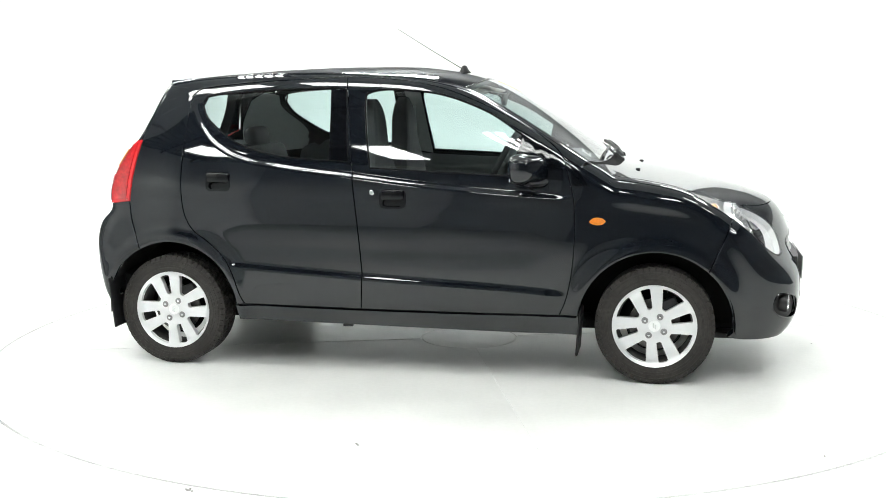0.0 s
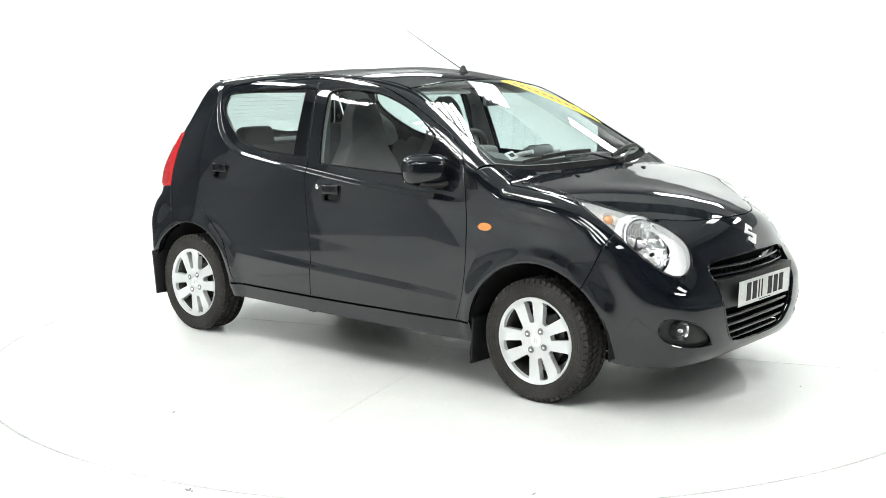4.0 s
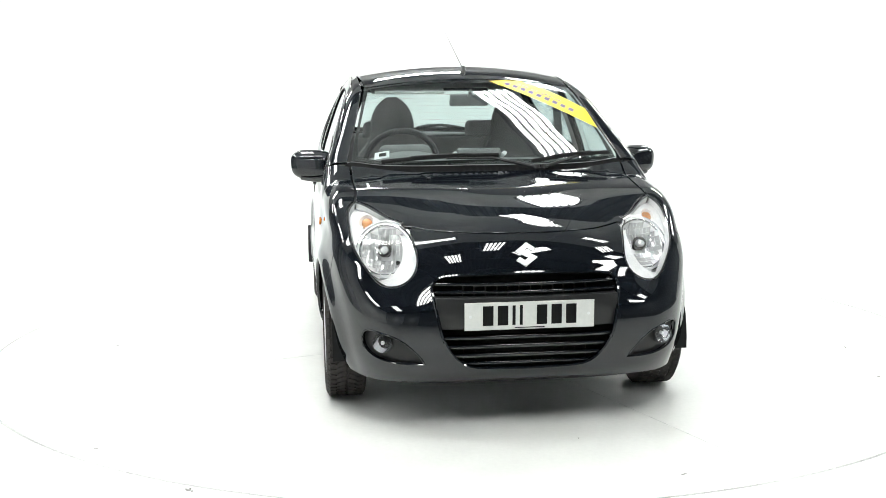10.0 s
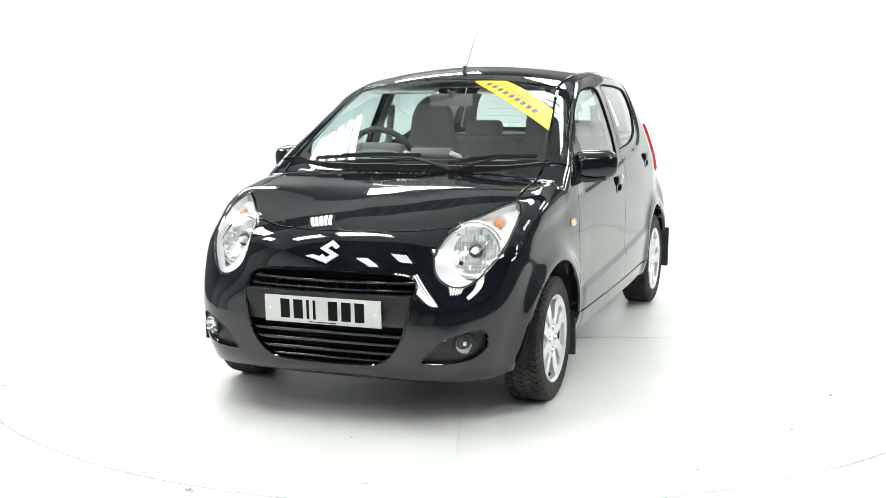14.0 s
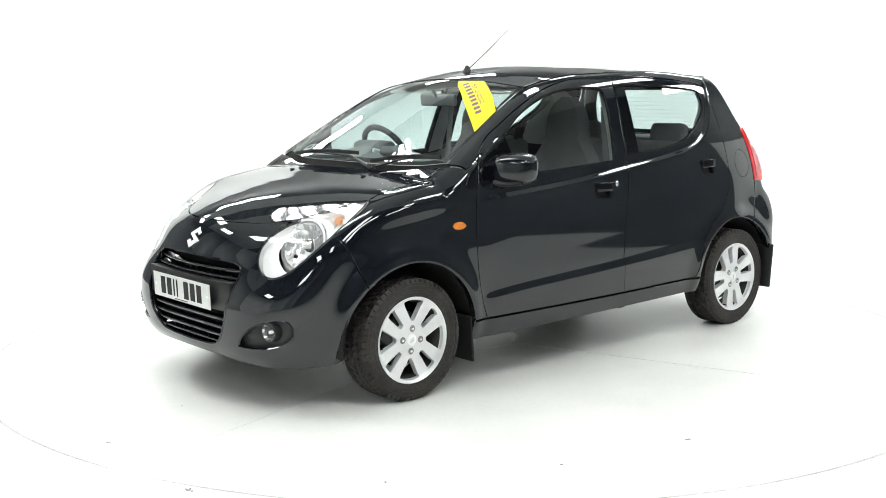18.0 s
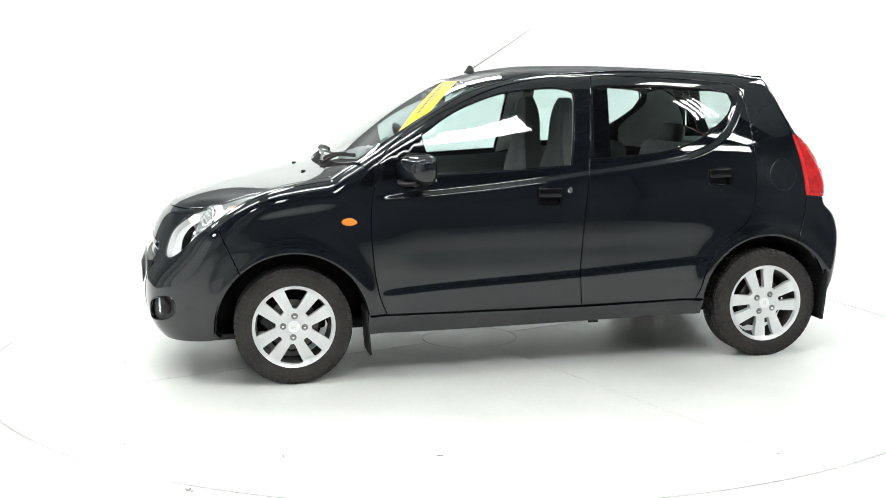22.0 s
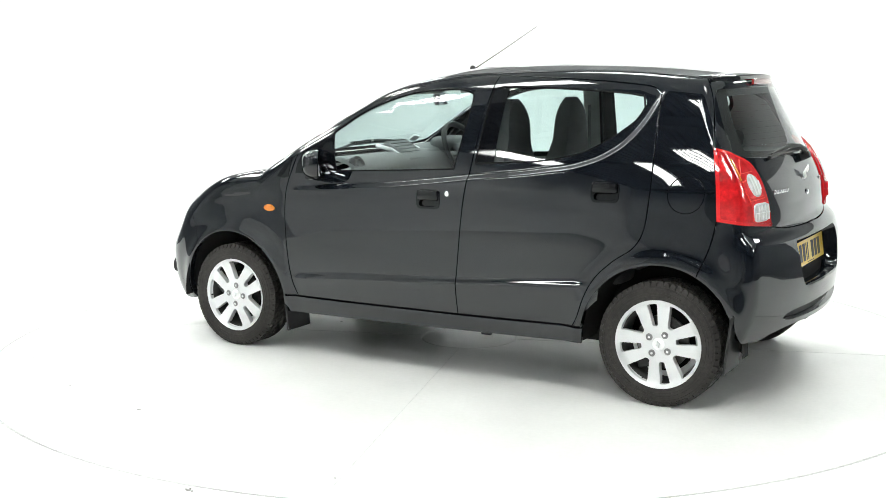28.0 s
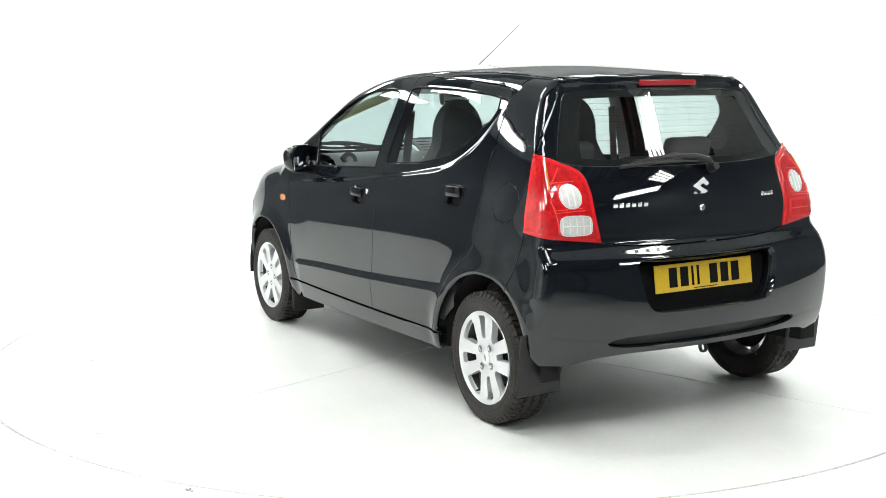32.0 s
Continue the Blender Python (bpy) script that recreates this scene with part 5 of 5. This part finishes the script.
shape("exhaust", pipe([(.9, -.1, .235), (.2, -.12, .225), (-.6, -.2, .23), (-1.1, -.36, .27), (-1.45, -.40, .31)], .02, 10), TRIM, car, "dark exhaust pipe")
for s in (1, -1):
    shape("jack_point", block(.05, .02, .03, (-.3, s * .69, .215), .004), TRIM, car)
    shape("side_member", block(1.62, .05, .06, (0, s * .72, .27), .01), DARK, car, "dark side member behind the sill")
shape("rear_pan", block(.4, .9, .04, (-1.33, 0, .375), .015), DARK, car, "dark underside behind the rear axle")

# wipers and aerial
def wiper(blade, arm, label):
    b = np.array(blade)
    run = on_top(np.linspace(b[0], b[1], 9))
    run = run + slope(run) * .012
    ob = shape("wiper", pipe([Vector(q) - AXIS for q in run], .0065, 6, flat=1.6), TRIM, car, label, place=Matrix())
    a = on_top(np.array(arm))
    a = a + slope(a) * np.array([.008, .02, .02])[:, None]
    shape("wiper_arm", pipe([Vector(q) - AXIS for q in a], .0065, 6, ends=(1.4, .7)), TRIM_SATIN, ob, "black wiper arm", place=Matrix())
    spine = run + slope(run) * .011
    shape("wiper_spine", pipe([Vector(q) - AXIS for q in spine[2:7]], .005, 6), TRIM_SATIN, ob, place=Matrix())
    shape("wiper_pivot", lathe([(0, .016), (.012, .014), (.016, -.004)], 14, Matrix.Translation(Vector(a[0]) - AXIS)), TRIM, ob, place=Matrix())


wiper(((.915, -.5), (.915, .05)), ((.978, .22), (.94, .02), (.935, -.2)), "long black wiper lying along the windscreen")
wiper(((.95, .2), (.855, .6)), ((.975, .255), (.935, .38), (.912, .43)), "short black wiper lying along the windscreen")
for y in (-.3, .3):
    p = on_top([(1.08, y)])[0]
    shape("washer_jet", block(.022, .016, .008, tuple(p + [0, 0, .003]), .003), TRIM, car, "small black washer jet")
aerial = shape("aerial", lathe([(0, .04), (.007, .037), (.013, .016), (.022, .0), (.022, -.012)], 16, Matrix.Translation((.16, 0, 1.43)) @ Matrix.Diagonal((1.7, 1, 1, 1))), TRIM, car, "black aerial foot with a thin mast")
shape("mast", pipe([(.15, 0, 1.45), (-.012, -.024, 1.549), (-.192, -.052, 1.664)], .0021, 6, ends=(1.5, .9)), TRIM_SATIN, aerial, "thin aerial mast", place=Matrix())

# stickers on the windscreen
def on_screen(outline, mat, name, parent, label, proud):
    return panel(name, on_top(outline), mat, parent, label, gap=0, lip=0, proud=proud, step=.03)


def strip(a, b, wide, t0=0.0, t1=1.0, off=0.0):
    """A slanted band across the glass from a to b, as (x, y) corners."""
    a, b = np.array(a), np.array(b)
    d = b - a
    n = np.array([d[1], -d[0]]) / np.hypot(*d)
    p, q = a + d * t0 + n * off, a + d * t1 + n * off
    return [tuple(p + n * wide / 2), tuple(q + n * wide / 2), tuple(q - n * wide / 2), tuple(p - n * wide / 2)]


on_screen(np.concatenate([bend((.319, .11), (.291, .275)), bend((.291, .275), (.40, .45), (.494, .577)), bend((.494, .577), (.652, .6)), bend((.652, .6), (.52, .39), (.365, .156)), bend((.365, .156), (.319, .11))]), STICKER, "sticker", windscreen, "slanted yellow sticker with violet lettering", -.0025)
A, B = (.325, .19), (.565, .575)


def words(text, size, at, up, mat, name, parent, label, proud):
    """Lettering laid on the screen along the sticker: at is the way along, up the way across."""
    font = bpy.data.curves.new(name, "FONT")
    font.body, font.size, font.resolution_u = text, size, 3
    ob = bpy.data.objects.new(name, font)
    me = bpy.data.meshes.new_from_object(ob)
    flat = np.array([tuple(v.co) for v in me.vertices])[:, :2]
    faces = [tuple(p.vertices) for p in me.polygons]
    bpy.data.objects.remove(ob)
    bpy.data.curves.remove(font)
    bpy.data.meshes.remove(me)
    d = np.array(B) - np.array(A)
    d = d / np.hypot(*d)
    n = np.array([-d[1], d[0]])
    p = on_top(np.array(A) + d * (at + flat[:, :1] + .18 * flat[:, 1:]) + n * (up + flat[:, 1:]))
    link(name, p + slope(p) * proud - np.array(AXIS), faces, mat, parent, label, slope(p))


words("Ask us about", .046, .055, .008, VIOLET_INK, "lettering", windscreen, "violet words across the sticker", -.0012)
for k in range(9):
    on_screen(strip(A, B, .03, .02 + .095 * k, .02 + .095 * k + .058, .014), VIOLET_INK, "letter_bar", windscreen, "violet bar of lettering", -.0012)
on_screen([(.826, -.525), (.822, -.455), (.866, -.459), (.87, -.53)], PAPER, "paper_label", windscreen, "small white paper label behind the glass", -.009)
on_screen([(.836, -.505), (.834, -.47), (.856, -.473), (.858, -.508)], INK, "label_bar", windscreen, "dark printed bar", -.0075)

# ---- cabin ----
def seat(x, y, wide, name="seat"):
    """A front seat with a tall backrest and its head restraint in one."""
    ob = shape(name, block(.5, wide, .16, (x + .12, y, .50), .05, Matrix.Rotation(radians(-6), 4, "Y")), CLOTH, car, "dark cloth front seat")
    back = bmesh.new()
    rows = []
    for k in range(19):
        t = 1 - (1 - k / 18) ** 1.35
        z = .5 + .80 * t
        cx = x - .13 - .10 * t - .035 * math.sin(t * 3)
        dome = math.sqrt(max(1 - (max(t - .8, 0) / .2) ** 2, .06))
        w = wide * (.5 - .24 * ease(.5, .76, t)) * dome
        th = (.075 - .03 * t) * (.35 + .65 * dome)
        rows.append([back.verts.new((cx + dx * th, y + dy * float(w), z)) for dx, dy in ((1, -.8), (.85, -.97), (0, -1), (-.85, -.95), (-1, -.7), (-1, .7), (-.85, .95), (0, 1), (.85, .97), (1, .8), (.75, .4), (.7, 0), (.75, -.4))])
    for a, b in zip(rows, rows[1:]):
        n = len(a)
        for k in range(n):
            back.faces.new((a[k], a[(k + 1) % n], b[(k + 1) % n], b[k]))
    back.faces.new(rows[0])
    back.faces.new(rows[-1][::-1])
    shape("backrest", back, CLOTH, ob, "tall dark cloth backrest", place=Matrix())
    shape("seat_base", block(.36, wide * .7, .16, (x + .1, y, .36), .02), CABIN, ob, place=Matrix())


for s in (1, -1):
    seat(-.02, s * .345, .47)
bench = shape("rear_bench", block(.45, 1.2, .16, (-.72, 0, .55), .05), CLOTH, car, "dark cloth rear bench")
shape("bench_back", block(.13, 1.2, .50, (-1.04, 0, .79), .05, Matrix.Rotation(radians(-18), 4, "Y")), CLOTH, bench, "dark rear backrest", place=Matrix())
for s in (1, -1):
    shape("headrest", block(.08, .25, .13, (-1.13, s * .33, 1.07), .035, Matrix.Rotation(radians(-12), 4, "Y")), CLOTH, bench, "dark head restraint", place=Matrix())
shape("parcel_shelf", block(.32, 1.15, .02, (-1.30, 0, 1.035), .008), CABIN, car, "dark parcel shelf")
dash = bmesh.new()
rows = []
for y in np.linspace(-.66, .66, 23):
    e = abs(y / .66)
    hump = .045 * math.exp(-((y + .35) / .17) ** 2)
    prof = ((.93 - .1 * e * e, .955), (.72, 1.0 + hump * .6), (.58, 1.015 - .02 * e + hump), (.51, .995 - .02 * e + hump), (.46, .93), (.45, .80), (.50, .66), (.55, .55))
    rows.append([dash.verts.new((x, y, z)) for x, z in prof])
for a, b in zip(rows, rows[1:]):
    for k in range(len(a) - 1):
        dash.faces.new((a[k], a[k + 1], b[k + 1], b[k]))
dashboard = shape("dashboard", dash, CABIN, car, "dark grey dashboard", flat_above=50)
shape("centre_console", block(.1, .24, .32, (.46, 0, .72), .02), CABIN_LIGHT, dashboard, "grey centre console", place=Matrix())
shape("vent_box", block(.20, .22, .05, (.583, 0, .998), .015, Matrix.Rotation(radians(-29), 4, "Y")), CABIN, dashboard, "dark box of the centre vents", place=Matrix())
for k in range(6):
    for s in (1, -1):
        shape("vent_slat", block(.007, .088, .02, (.655 - .026 * k, s * .05, 1.058 - .0145 * k), .002, Matrix.Rotation(radians(-29), 4, "Y")), TRIM, dashboard, place=Matrix())
for s in (1, -1):
    shape("console_edge", pipe([(.70, s * .122, 1.04), (.60, s * .124, 1.02), (.50, s * .122, .965), (.455, s * .118, .86), (.44, s * .112, .70)], .011, 8), SILVER_PLASTIC, dashboard, "silver edge of the centre console", place=Matrix())
for s in (1, -1):
    shape("round_vent", lathe([(.02, .0), (.045, .0), (.048, -.012), (.048, -.03)], 20, Matrix.Translation((.50, s * .57, .975)) @ pose(0, 0, 0, 0, -65, 0)), TRIM, dashboard, "round air vent", place=Matrix())
shape("instrument_hood", block(.12, .26, .09, (.52, -.35, 1.03), .035), CABIN, dashboard, "instrument hood", place=Matrix())
wm = Matrix.Translation(Vector((.42, -.36, .985)) - AXIS) @ pose(0, 0, 0, 0, -62, 0)
wheel_ring = shape("steering_wheel", pipe([(.18 * math.cos(a), .18 * math.sin(a), 0) for a in np.linspace(0, 2 * math.pi, 40, endpoint=False)], .016, 10, closed=True), TRIM_SATIN, car, "black three-spoke steering wheel", place=wm)
shape("steering_hub", block(.12, .14, .05, (0, 0, -.01), .02, bm=block(.03, .34, .02, (0, 0, -.01), .006)), CABIN, wheel_ring, place=Matrix())
shape("steering_column", lathe([(.035, -.02), (.04, -.22)], 12), CABIN, wheel_ring, place=Matrix())
mirror_in = shape("cabin_mirror", block(.03, .22, .065, (.36, 0, 1.292), .014, pose(0, 0, 0, 0, 8, 17)), CABIN, car, "dark rear-view mirror on the windscreen")
shape("mirror_stalk", pipe([(.375, 0, 1.305), (.40, 0, 1.34)], .009, 8), CABIN, mirror_in, place=Matrix())
shape("mirror_face", block(.003, .2, .052, (.3442, -.0048, 1.29), .0014, pose(0, 0, 0, 0, 8, 17)), MIRROR, mirror_in, "silver mirror glass", place=Matrix())
for s in (1, -1):
    shape("sun_visor", block(.14, .36, .014, (.24, s * .3, 1.345), .006, Matrix.Rotation(radians(14), 4, "Y")), LINER, car, "light grey sun visor")

half = on_top(np.concatenate([bend((.30, 0), (.28, .3), (.25, .50)), bend((.25, .50), (-.4, .51), (-1.0, .48), (-1.25, .44)), bend((-1.25, .44), (-1.29, .2), (-1.30, 0))]))
v, f, n = skin(whole(half), "tube", step=.06, gap=0, lip=0, proud=-.05)
link("roof_lining", v - np.array(AXIS), [t[::-1] for t in f], LINER, car, "light grey roof lining", -n)


def cabin_side(flip):
    lower = on_side(np.concatenate([bend((.72, .93), (.5, .945), (-.16, .972), (-.27, .995), (-.6, 1.02), (-.8, 1.06)), bend((-.8, 1.06), (-.98, 1.0), (-1.0, .8)), bend((-1.0, .8), (-.88, .6), (-.76, .35), (.75, .33)), bend((.75, .33), (.78, .6), (.72, .93))]))
    panel("door_card", lower, CABIN, car, "dark grey door lining", flip=flip, lip=0, proud=-.055, gap=0, step=.06)
    rear = on_side(np.concatenate([bend((-1.07, 1.33), (-1.06, 1.25), (-.93, 1.12), (-.95, 1.0)), bend((-.95, 1.0), (-1.2, .98), (-1.35, 1.0)), bend((-1.35, 1.0), (-1.33, 1.15), (-1.25, 1.3)), bend((-1.25, 1.3), (-1.15, 1.35), (-1.07, 1.33))]))
    panel("pillar_trim", rear, CABIN_LIGHT, car, "grey lining of the rear pillar", flip=flip, lip=0, proud=-.045, gap=0, step=.05)
    post = on_side(np.concatenate([bend((-.215, 1.36), (-.19, 1.15), (-.165, .97)), bend((-.165, .97), (-.27, .99)), bend((-.27, .99), (-.29, 1.2), (-.31, 1.36)), bend((-.31, 1.36), (-.215, 1.36))]))
    panel("post_trim", post, CABIN_LIGHT, car, "grey lining of the middle pillar", flip=flip, lip=0, proud=-.035, gap=0, step=.05)
    s = -1 if flip else 1
    shape("seat_belt", pipe([(-.25, s * .60, 1.25), (-.24, s * .63, .95), (-.2, s * .66, .6)], .022, 8, flat=.12), CABIN, car, "dark seat belt")


both(cabin_side)


# ---- what moves: the disc turns evenly and carries the car ----
def motions():
    rows = []
    for t, heading in ((0, -10.2), (1, -17.28), (2, -24.42), (3, -31.6), (4, -38.65), (5.5, -49.2), (7, -59.85), (9, -74.0), (11, -88.25), (13, -102.45), (15, -116.7), (17.5, -134.6), (19, -145.4),
                       (21, -159.75), (23, -173.98), (25, -188.15), (27, -202.45), (29, -216.95), (30, -224.25), (31, -231.45), (32, -238.65)):
        rows.append((t, pose(0, 0, 0, 0, 0, heading)))
    walk(car, rows)
    walk(turntable, rows)


motions()
